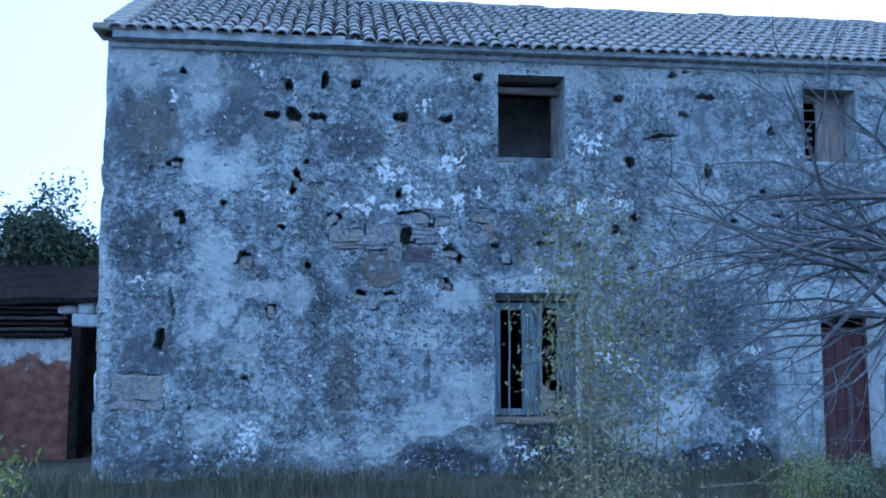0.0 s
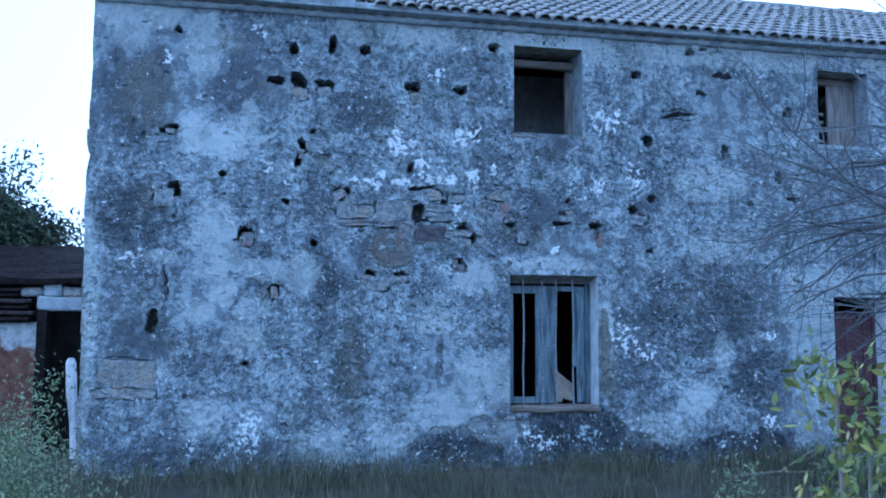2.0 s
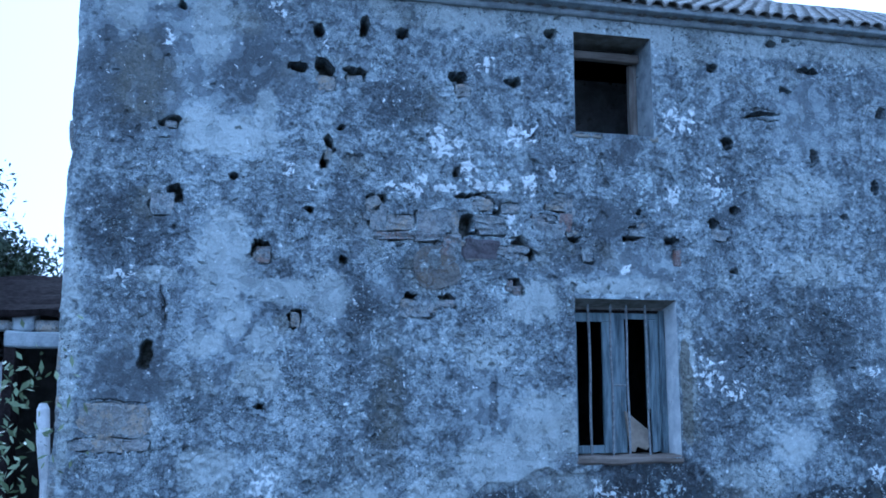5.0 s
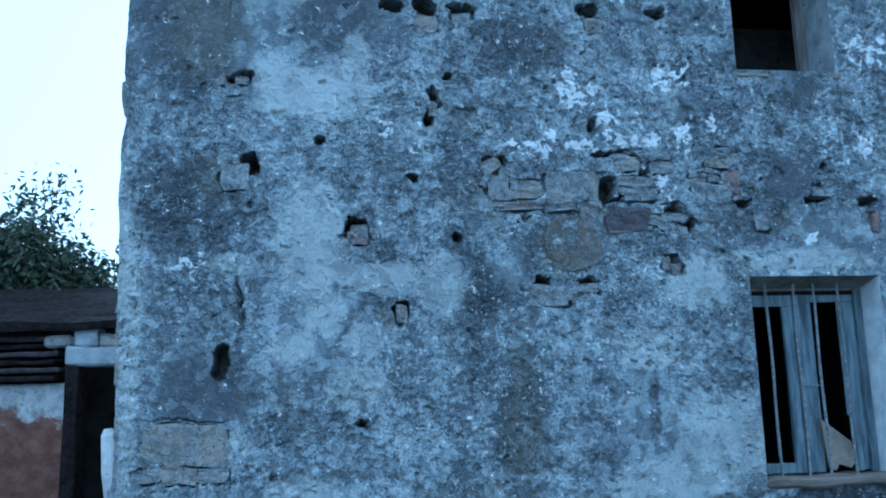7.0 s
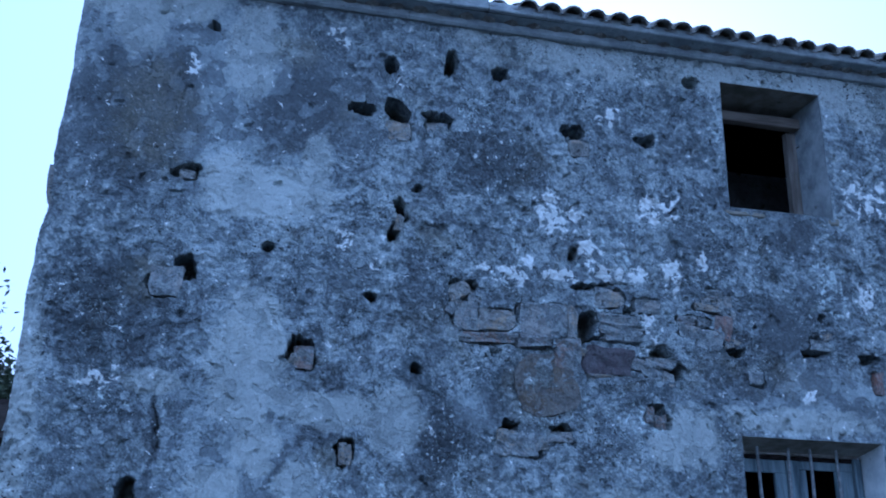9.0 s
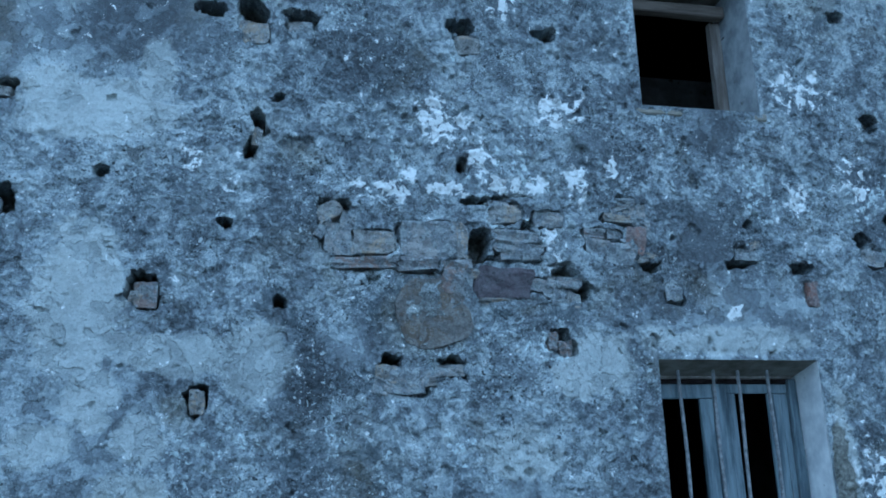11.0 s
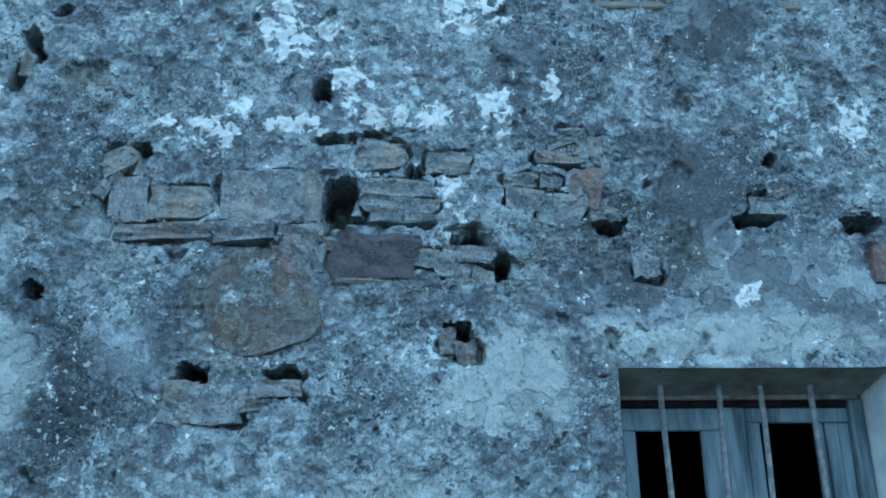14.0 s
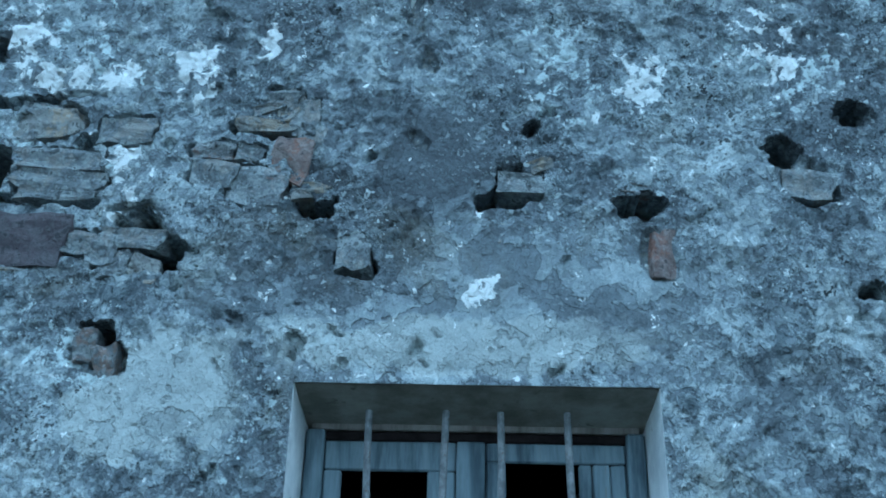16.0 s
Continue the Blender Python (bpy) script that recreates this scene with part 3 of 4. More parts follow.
def build_wall():
    xs = np.concatenate([spaced(X0, 1.6, 0.0115), spaced(1.6, 6.9, 0.0085), spaced(6.9, 10.6, 0.018), spaced(10.6, X1 + 0.05, 0.05)])
    zs = np.concatenate([spaced(-0.6, 0.7, 0.018), spaced(0.7, 2.0, 0.0115), spaced(2.0, 4.3, 0.0085), spaced(4.3, TOP + 0.012, 0.0145)])
    # lines of the grid snap to the openings
    for x0, x1, z0, z1 in OPENINGS.values():
        for arr, vals in ((xs, (x0, x1)), (zs, (z0, z1))):
            for v in vals:
                arr[np.argmin(np.abs(arr - v))] = v
    k = Skin(xs, zs)
    X, Z = k.X, k.Z
    rough = 0.03 * (fbm(X, Z, 0.9, 3, 1) - 0.5) + 0.026 * (fbm(X, Z, 6, 5, 2) - 0.5)
    for rows, layer, amount in ((CALM, 0, 0.9), (PALE, 0, 0.95), (OLIVE, 1, 0.9)):
        for row in rows:
            k.stain(k.tinge[layer], *row, amount, 1.3)
    # ragged upper edge of the skirt where the render has come away
    edge = np.interp(X + 0.25 * (fbm(X, Z, 3, 4, 2) - 0.5), SKIRT_X, SKIRT_Z) + 0.3 * (fbm(X, Z, 4, 5, 6) - 0.5)
    skirt = smooth(edge - Z, 0.0, 0.02)
    k.tinge[2] = skirt
    live = (1 - 0.8 * k.tinge[0])
    rough += live * (0.022 * (fbm(X, Z, 19, 3, 4) - 0.5) + 0.012 * (fbm(X, Z, 45, 2, 1) - 0.5)) + 0.018 * skirt
    # thin coats of render that have flaked off
    coat = smooth(fbm(X, Z, 2.3, 5, 4), 0.5, 0.525) * 0.008 + smooth(fbm(X, Z, 5.1, 5, 5), 0.55, 0.57) * 0.009
    coat += smooth(fbm(X, Z, 10.5, 4, 3), 0.57, 0.59) * 0.009
    coat *= live
    for x, z, w, h in STONES_BAND + STONES_EAST + STONES_LOW:
        k.pit(x, z, w + 0.026, h + 0.022, 0.075, 0.5, 3.6, 0.0, 0.006)
    for x, z, w, h in SCARS:
        k.pit(x, z, w, h, 0.03, 0.45, 2.2)
    for x, z, w, h in HOLES_LEFT + HOLES_TOP + HOLES_RIGHT:
        k.pit(x, z, w, h, min(0.32, 0.08 + 2.4 * min(w, h)), 1.0, 2.4, RNG.uniform(-0.35, 0.35), 0.006)
    for x, z, w, h in HOLES_MIDDLE:                 # squarer sockets between the bare stones
        k.pit(x, z, w, h, min(0.32, 0.08 + 2.4 * min(w, h)), 1.0, 4.0, RNG.uniform(-0.08, 0.08), 0.005)
    for x, z, w, h in CRACKS:
        k.pit(x, z, w, h, 0.04, 0.7, 2.0, RNG.uniform(-0.08, 0.08), 0.009)
    # small scattered pits, in loose colonies
    n = 0
    while n < 1700:
        x, z = RNG.uniform(X0, 10.5), RNG.uniform(-0.3, 5.6)
        if fbm(np.array(x), np.array(z), 1.3, 3, 6) < RNG.uniform(0.35, 0.68):
            continue
        w = 0.013 + 0.034 * RNG.random() ** 5
        k.pit(x, z, w * RNG.uniform(0.9, 2.2), w, w * 0.8, 0.4, 2.0, RNG.uniform(-0.6, 0.6), 0.006)
        n += 1
    # broken arris beside the low window
    k.pit(5.9, 1.35, 0.16, 1.25, 0.02, 0.8, 3.0)
    for channel, rows in ((0, PALE), (0, PALE_FAR), (1, WHITE), (1, WHITE_FAR), (2, DARK)):
        for x, z, w, h in rows:
            k.stain(k.tone[channel], x, z, w * 1.15, h * 1.15, 1.0 if rows is not WHITE_FAR else 0.68, 1.2)
    # pale band under the eaves, broken here and there
    band = smooth(Z, 5.2, 5.55) * smooth(fbm(X, Z * 0.4, 0.8, 3, 3), 0.3, 0.42)
    k.tone[0] = np.maximum(k.tone[0], 1.7 * band)
    k.tone[2] = np.maximum(k.tone[2], 0.55 * smooth(fbm(X * 2.5, Z * 0.5, 0.9, 3, 5), 0.55, 0.75))
    # limewashed border of the door
    border = smooth(k.wx, 8.55, 8.65) * smooth(-k.wx, -10.75, -10.6) * smooth(-k.wz, -2.62, -2.5)
    k.tone[0] = np.maximum(k.tone[0], 0.55 * border)
    k.tinge[0] = np.maximum(k.tinge[0], 0.6 * border)
    k.tone[3] *= 1 - 0.8 * border

    # sides of the recesses flare a little, the arris of the house corner is ragged
    y = rough + coat + k.depth
    shift = np.zeros_like(X)
    near = np.clip(1 - (X - X0) / 0.12, 0, 1)
    shift += near * (0.05 * (fbm(Z * 0 + 3.0, Z, 2.2, 5, 2) - 0.5) - 0.03 * smooth(Z, 2.4, 3.2) * smooth(-Z, -3.75, -3.4))
    y = y + near ** 2 * 0.05
    for x0, x1, z0, z1 in OPENINGS.values():        # keep the edges of openings true
        hold = smooth(np.maximum(np.maximum(x0 - X, X - x1), np.maximum(z0 - Z, Z - z1)), 0.0, 0.05)
        y = y * hold + rough * 0.3 * (1 - hold)
        k.tone[3] *= hold
    nx, nz = X.shape
    verts = np.stack([X + shift, y, Z], -1).reshape(-1, 3)
    i, j = np.meshgrid(np.arange(nx - 1), np.arange(nz - 1), indexing="ij")
    cx, cz = (X[:-1, :-1] + X[1:, 1:]) / 2, (Z[:-1, :-1] + Z[1:, 1:]) / 2
    keep = np.ones_like(cx, bool)
    for x0, x1, z0, z1 in OPENINGS.values():
        keep &= ~((cx > x0) & (cx < x1) & (cz > z0) & (cz < z1))
    i, j = i[keep], j[keep]
    quads = np.stack([i * nz + j, (i + 1) * nz + j, (i + 1) * nz + j + 1, i * nz + j + 1], -1)
    me = bpy.data.meshes.new("facade_wall")
    me.vertices.add(len(verts))
    me.vertices.foreach_set("co", verts.astype(np.float32).ravel())
    me.loops.add(quads.size)
    me.loops.foreach_set("vertex_index", quads.astype(np.int32).ravel())
    me.polygons.add(len(quads))
    me.polygons.foreach_set("loop_start", np.arange(0, quads.size, 4, dtype=np.int32))
    me.update(calc_edges=True)
    me.validate()
    tone = me.attributes.new("weathering", "FLOAT_COLOR", "POINT")
    tone.data.foreach_set("color", np.moveaxis(k.tone, 0, -1).astype(np.float32).ravel())
    tinge = me.attributes.new("tinge", "FLOAT_COLOR", "POINT")
    tinge.data.foreach_set("color", np.moveaxis(k.tinge, 0, -1).astype(np.float32).ravel())
    me.shade_smooth()
    me.set_sharp_from_angle(angle=radians(42))
    me.materials.append(MAT_WALL)
    ob = new("facade_wall", me)
    ob.parent = house
    tagged(ob, "blotched grey render with fallen patches and holes")
    return ob


facade = build_wall()


def build_shell():
    """Thick core, gables, back wall and floors behind the weathered face."""
    e = 0.36
    xs = sorted({X0 + 0.02, X1, *(v for o in OPENINGS.values() for v in o[:2])})
    for a, b in zip(xs, xs[1:]):
        mid = (a + b) / 2
        gaps = sorted((o[2], o[3]) for o in OPENINGS.values() if o[0] < mid < o[1])
        z = -0.6
        for lo, hi in [*gaps, (TOP - 0.02, TOP)]:
            if lo - z > 0.02:
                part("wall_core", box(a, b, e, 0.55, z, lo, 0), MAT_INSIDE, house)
            z = hi
    part("gable_wall", box(X0 + 0.02, X0 + 0.5, 0.551, DEEP, -0.6, TOP, 0), MAT_WHITEWASH, house)
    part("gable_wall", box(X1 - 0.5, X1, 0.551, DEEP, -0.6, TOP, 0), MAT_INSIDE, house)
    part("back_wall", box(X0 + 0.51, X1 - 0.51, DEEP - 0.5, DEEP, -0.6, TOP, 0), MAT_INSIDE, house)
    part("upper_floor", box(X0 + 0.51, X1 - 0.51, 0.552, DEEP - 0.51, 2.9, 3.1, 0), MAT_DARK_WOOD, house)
    # invented pale partition, added to brighten the room behind the upper window
    part("added_partition", box(X0 + 0.51, X1 - 0.51, 2.3, 2.45, 3.11, TOP - 0.02, 0), MAT_WHITEWASH, house)
    part("added_partition", box(7.2, 7.4, 0.552, DEEP - 0.51, -0.6, 2.89, 0), MAT_INSIDE, house)
    part("end_return", box(X0 + 0.03, X0 + 0.2, 0.07, e - 0.002, -0.6, TOP - 0.03, 0), MAT_WHITEWASH, house)


build_shell()


def reveal_lining(o, depth, win, fall=0.0, lime=MAT_REVEAL):
    x0, x1, z0, z1 = OPENINGS[o]
    part("jamb", box(x0 - 0.012, x0 + 0.001, 0.012, depth, z0, z1, 0.0, 0.004, 6), lime, win)
    part("jamb", box(x1 - 0.001, x1 + 0.012, 0.012, depth, z0, z1, 0.0, 0.004, 6), lime, win)
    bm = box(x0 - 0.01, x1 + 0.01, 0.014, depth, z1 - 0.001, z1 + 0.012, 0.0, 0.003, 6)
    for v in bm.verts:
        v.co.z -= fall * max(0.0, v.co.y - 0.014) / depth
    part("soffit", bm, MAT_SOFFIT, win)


def lower_window():
    win = part("window", box(4.6, 5.77, 0.3, 0.36, 2.27, 2.3, 0.004), MAT_GREY_WOOD, house, "faded blue casement window with iron bars")
    reveal_lining("low", 0.42, win, 0.1)
    part("sill", box(4.55, 5.83, -0.008, 0.42, 0.575, 0.66, 0.02, 0.024, 8), MAT_LINTEL_WOOD, win)
    def piece(name, *a, m=MAT_BLUE_WOOD):
        part(name, box(*a), m, win)
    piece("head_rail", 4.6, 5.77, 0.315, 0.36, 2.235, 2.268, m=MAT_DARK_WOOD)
    piece("frame_post", 4.585, 4.65, 0.285, 0.36, 0.665, 2.268)
    piece("frame_post", 5.72, 5.785, 0.285, 0.36, 0.665, 2.268)
    # two leaves, each with one tall empty light
    piece("leaf_top_rail", 4.653, 5.12, 0.31, 0.345, 2.13, 2.232)
    piece("leaf_top_rail", 5.225, 5.717, 0.31, 0.345, 2.165, 2.232)
    piece("leaf_stile", 4.653, 4.715, 0.308, 0.345, 0.672, 2.128)
    piece("leaf_stile", 5.02, 5.118, 0.306, 0.345, 0.672, 2.128)
    piece("leaf_stile", 5.226, 5.295, 0.306, 0.345, 0.672, 2.163)
    piece("leaf_stile", 5.6, 5.66, 0.308, 0.345, 0.672, 2.163)
    piece("leaf_panel", 5.552, 5.598, 0.318, 0.34, 1.15, 2.163)
    piece("leaf_panel", 5.662, 5.717, 0.318, 0.34, 0.68, 2.163)
    piece("cover_strip", 5.121, 5.222, 0.29, 0.34, 0.672, 2.232)
    piece("leaf_bottom_rail", 4.717, 5.018, 0.31, 0.345, 0.672, 0.76)
    for x in (4.82, 5.08, 5.27, 5.51):
        bm = bmesh.new()
        tube(bm, [Vector((x + 0.006 * math.sin(z * 5 + x * 9), 0.2, z)) for z in np.linspace(0.62, 2.38, 9)], [0.013] * 9, 8)
        part("bar", bm, MAT_IRON, win, "rusty iron bar")
    bm = bmesh.new()
    tube(bm, [Vector((5.14, 0.27, 1.42)), Vector((5.3, 0.268, 1.42))], [0.009, 0.009], 6)
    part("latch", bm, MAT_IRON, win, "iron latch")
    part("broken_board", prism([(5.25, 1.14), (5.3, 0.7), (5.36, 0.68), (5.39, 0.74), (5.5, 0.7), (5.55, 0.76), (5.52, 0.93)], 0.262, 0.286), MAT_BOARD, win, "broken beige board leaning in the window")


lower_window()


def upper_window():
    win = part("window", box(4.645, 5.595, 0.3, 0.4, 5.24, 5.34, 0.01, 0.006, 4), MAT_LINTEL_WOOD, house, "empty window opening with a wooden lintel")
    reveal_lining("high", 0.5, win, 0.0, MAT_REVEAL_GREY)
    part("sill", box(4.6, 5.66, 0.012, 0.5, 4.19, 4.252, 0.01, 0.006, 5), MAT_SOFFIT, win)
    part("frame_post", box(5.5, 5.597, 0.4, 0.47, 4.254, 5.24), MAT_GREY_WOOD, win)
    part("frame_post", box(4.645, 4.7, 0.4, 0.47, 4.254, 5.24), MAT_GREY_WOOD, win)


def far_window():
    win = part("window", box(9.165, 9.965, 0.3, 0.4, 5.26, 5.36, 0.01, 0.006, 4), MAT_LINTEL_WOOD, house, "small window with a half-broken shutter")
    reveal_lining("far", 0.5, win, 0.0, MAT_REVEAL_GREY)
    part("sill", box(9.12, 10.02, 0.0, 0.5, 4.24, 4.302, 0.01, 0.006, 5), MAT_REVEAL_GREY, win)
    part("shutter", box(9.5, 9.96, 0.28, 0.31, 4.31, 5.25), MAT_GREY_WOOD, win, "grey wooden shutter leaf")
    for z in (4.4, 4.55, 4.68, 4.8):
        part("shutter_slat", box(9.2, 9.45, 0.3, 0.32, z, z + 0.05), MAT_GREY_WOOD, win)


def front_door():
    d = part("door", box(9.36, 10.1, 0.3, 0.34, -0.2, 1.85, 0.004), MAT_RED_DOOR, house, "faded dark red wooden door")
    reveal_lining("door", 0.42, d)
    for n in range(5):
        x = 9.365 + n * 0.147
        part("plank", box(x, x + 0.14, 0.278, 0.299, -0.19, 1.84, 0.005), MAT_RED_DOOR, d)
    part("door_post", box(9.302, 9.358, 0.27, 0.36, -0.2, 2.12), MAT_RED_DOOR, d)
    part("door_post", box(10.102, 10.158, 0.27, 0.36, -0.2, 2.12), MAT_RED_DOOR, d)
    part("transom_rail", box(9.36, 10.1, 0.27, 0.36, 1.852, 1.9), MAT_RED_DOOR, d)


upper_window()
far_window()
front_door()

# ---------------------------------------------------------------- roof
SLOPE = math.atan2(7.62 - 5.76, 3.2 + 0.2)
RIDGE_Y = 3.2


def on_roof(x, s, lift=0.0):
    """A point of the front slope, s metres up from the eave's edge."""
    return Vector((x, -0.22 + s * math.cos(SLOPE) - lift * math.sin(SLOPE), 5.69 + s * math.sin(SLOPE) + lift * math.cos(SLOPE)))


def tile_mesh(name, r0, r1, length, thick=0.016):
    """A half-round clay tile, wide at the lower end, lying along +y."""
    n, verts, faces = 7, [], []
    for r, y in ((r0, 0), (r1, length)):
        for rr in (r, r - thick):
            verts += [(math.cos(math.pi * i / (n - 1)) * rr, y, math.sin(math.pi * i / (n - 1)) * rr * 0.85) for i in range(n)]
    for i in range(n - 1):
        faces += [(i, i + 1, 2 * n + i + 1, 2 * n + i), (n + i + 1, n + i, 3 * n + i, 3 * n + i + 1), (i + 1, i, n + i, n + i + 1), (2 * n + i, 2 * n + i + 1, 3 * n + i + 1, 3 * n + i)]
    for a in (0, n - 1):
        faces.append((a, n + a, 3 * n + a, 2 * n + a))
    return mesh_of(name, verts, faces, MAT_TILE)


PITCH, ROWS_UP, LAP = 0.196, 12, 0.32


def build_roof():
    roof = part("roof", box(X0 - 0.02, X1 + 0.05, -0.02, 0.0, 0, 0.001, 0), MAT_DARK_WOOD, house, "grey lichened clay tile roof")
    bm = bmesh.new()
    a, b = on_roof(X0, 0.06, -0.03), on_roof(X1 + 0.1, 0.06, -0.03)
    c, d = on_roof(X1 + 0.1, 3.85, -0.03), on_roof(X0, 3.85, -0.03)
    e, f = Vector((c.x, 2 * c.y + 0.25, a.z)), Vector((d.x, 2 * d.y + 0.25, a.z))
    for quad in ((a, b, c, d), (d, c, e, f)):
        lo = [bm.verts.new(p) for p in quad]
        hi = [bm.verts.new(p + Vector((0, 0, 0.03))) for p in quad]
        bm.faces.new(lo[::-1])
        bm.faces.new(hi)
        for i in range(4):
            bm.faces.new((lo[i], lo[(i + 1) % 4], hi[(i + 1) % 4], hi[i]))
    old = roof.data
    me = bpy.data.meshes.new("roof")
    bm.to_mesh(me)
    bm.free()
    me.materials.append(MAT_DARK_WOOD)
    roof.data = me
    bpy.data.meshes.remove(old)
    part("cornice", box(X0 + 0.03, X1, -0.05, 0.05, 5.61, 5.7, 0.02, 0.012, 8), MAT_REVEAL_GREY, house, "plastered eaves cornice")
    part("eaves_mortar", box(2.5, X1, -0.19, 0.0, 5.69, 5.775, 0.01, 0.012, 8), MAT_REVEAL_GREY, house)
    part("eaves_mortar", box(X0 + 0.1, 2.498, -0.195, 0.0, 5.692, 5.825, 0.01, 0.012, 8), MAT_REVEAL_GREY, house)
    # gable triangle
    part("gable_top", prism([(0.0, TOP - 0.01), (DEEP, TOP - 0.01), (RIDGE_Y, 7.5)], 0, 0.45, 0), MAT_WHITEWASH, house).matrix_world = pose(X0 + 0.48, 0, 0, 0, 0, 90)
    part("gable_top", prism([(0.0, TOP - 0.01), (DEEP, TOP - 0.01), (RIDGE_Y, 7.5)], 0, 0.45, 0), MAT_INSIDE, house).matrix_world = pose(X1 - 0.02, 0, 0, 0, 0, 90)
    # coping along the verge
    bm = bmesh.new()
    add_box(bm, X0 - 0.14, X0 + 0.46, -0.2, 0.25, 5.775, 5.885, 0.02)
    for v in bm.verts:
        v.co += noise.noise_vector(v.co * 4) * 0.02
    part("corner_slab", bm, MAT_SOFFIT, house, "weathered slab on the roof corner")
    for n in range(9):
        p, q = on_roof(0, 0.45 + n * 0.37, 0.09), on_roof(0, 0.8 + n * 0.37, 0.1)
        bm = box(X0 - 0.1, X0 + 0.22, 0, (q - p).length, -0.05, 0.05, 0.02, 0.015, 1)
        part("coping_stone", bm, MAT_SOFFIT, house).matrix_world = pose(0, p.y, p.z, math.degrees(SLOPE), 0, 0)
    cover, pan = tile_mesh("roof_tile", 0.09, 0.072, 0.42), tile_mesh("roof_tile", 0.1, 0.085, 0.42)
    rest = []
    columns = int((X1 - X0) / PITCH)
    for r in range(ROWS_UP):
        for c in range(columns):
            x = X0 + 0.16 + c * PITCH
            if r == 0 and 2.42 < x < 2.72:
                continue
            s = r * LAP + RNG.normal(0, 0.012) + (0.03 if x < 2.5 else 0.0)
            p = on_roof(x + RNG.normal(0, 0.006), s, 0.045 + (0.05 if x < 2.5 and r == 0 else 0.0))
            m = Matrix.Translation(p) @ pose(0, 0, 0, math.degrees(SLOPE) - 2.2 + RNG.normal(0, 0.6), RNG.normal(0, 2), RNG.normal(0, 1.4))
            if r < 4 and c < 72:
                ob = new("roof_tile", cover)
                ob.parent = roof
                ob.matrix_world = m
            else:
                rest.append(m)
    # remaining covers, and the channels between, as one mesh
    verts, faces = [], []
    src = [(cover, m) for m in rest]
    for r in range(ROWS_UP):
        for c in range(columns - 1):
            p = on_roof(X0 + 0.16 + (c + 0.5) * PITCH, r * LAP + 0.11, 0.075)
            src.append((pan, Matrix.Translation(p) @ pose(0, 0, 0, math.degrees(SLOPE) - 2.2, 180 + RNG.normal(0, 1.5), 0)))
    for me, m in src:
        base = len(verts)
        verts += [m @ v.co for v in me.vertices]
        faces += [[base + i for i in f.vertices] for f in me.polygons]
    ob = new("roof_tiles", mesh_of("roof_tiles", verts, faces, MAT_TILE))
    ob.parent = roof
    tagged(ob, kind="stuff")
    ridge = tile_mesh("ridge_tile", 0.13, 0.115, 0.46)
    for n in range(34):
        ob = new("ridge_tile", ridge)
        ob.parent = roof
        top = on_roof(0, 3.86, 0.02)
        ob.matrix_world = Matrix.Translation((X0 - 0.05 + n * 0.42, top.y + 0.03, top.z + RNG.normal(0, 0.008))) @ pose(0, 0, 0, 0, 0, -90) @ pose(0, 0, 0, 1.5, 0, 0)


build_roof()

# ---------------------------------------------------------------- stones laid bare in the wall


def stone_mesh(seed):
    """A rough squared block of unit size with broken faces and edges."""
    bm = bmesh.new()
    bmesh.ops.create_cube(bm, size=1)
    bmesh.ops.subdivide_edges(bm, edges=bm.edges[:], cuts=3, use_grid_fill=True)
    a, b, c = 0.55 * noise.noise_vector((seed * 3.1, 1.7, 0.4))
    for v in bm.verts:
        p = v.co.copy()
        p = p.lerp(p.normalized() * 0.6, 0.06)
        p.x, p.z = p.x * (1 + a * p.z), p.z * (1 + b * p.x) + c * 0.25 * p.x
        off = Vector((seed * 7.7, seed * 1.3, 0))
        v.co = p + noise.noise_vector(p * 1.9 + off) * 0.15 + noise.noise_vector(p * 5.5 + off) * 0.06
    me = bpy.data.meshes.new("stone")
    bm.to_mesh(me)
    bm.free()
    return me


STONE_MATS = (MAT_GREY_STONE, MAT_OCHRE_STONE, MAT_PINK_STONE, MAT_PURPLE_STONE, MAT_BRICK)
STONE_MESHES = []
for material in STONE_MATS:
    for variant in range(4):
        me = stone_mesh(len(STONE_MESHES) + 1)
        me.materials.append(material)
        STONE_MESHES.append(me)


def lay_stone(kind, x, z, w, h, proud=0.0, turn=None, parent=None):
    ob = new("stone", STONE_MESHES[kind * 4 + int(RNG.integers(4))])
    ob.parent = parent or facade
    d = 0.16
    ob.matrix_world = Matrix.Translation((x, d / 2 + 0.012 - proud, z)) @ pose(0, 0, 0, RNG.normal(0, 3), RNG.normal(0, 3) if turn is None else turn, RNG.normal(0, 4)) @ Matrix.Diagonal((w * 1.08, d, h * 1.1, 1))
    return ob


for n, row in enumerate(STONES_BAND):
    lay_stone((1, 0, 1, 2, 2, 2, 0, 1, 0, 0, 0, 0, 2, 0, 0, 0, 0)[n], *row, proud=0.004 + 0.012 * RNG.random(), turn=-25 if n == 0 else None)
for n, row in enumerate(STONES_EAST):
    lay_stone((1, 0, 2, 0, 0, 0, 0, 2, 2, 0, 0, 0)[n], *row, proud=0.004)
for n, row in enumerate(STONES_LOW):
    lay_stone((0, 1, 0, 1, 1, 0, 0, 0, 1, 2, 1, 1, 0, 1)[n], *row, proud=0.004)
disc = bmesh.new()
bmesh.ops.create_cone(disc, cap_ends=True, segments=14, radius1=0.5, radius2=0.46, depth=1)
disc.transform(pose(0, 0, 0, 90, 0, 0))
for v in disc.verts:
    v.co += noise.noise_vector(v.co * 2.3) * 0.15
slab = part("round_stone", disc, MAT_DARK_STONE, facade)
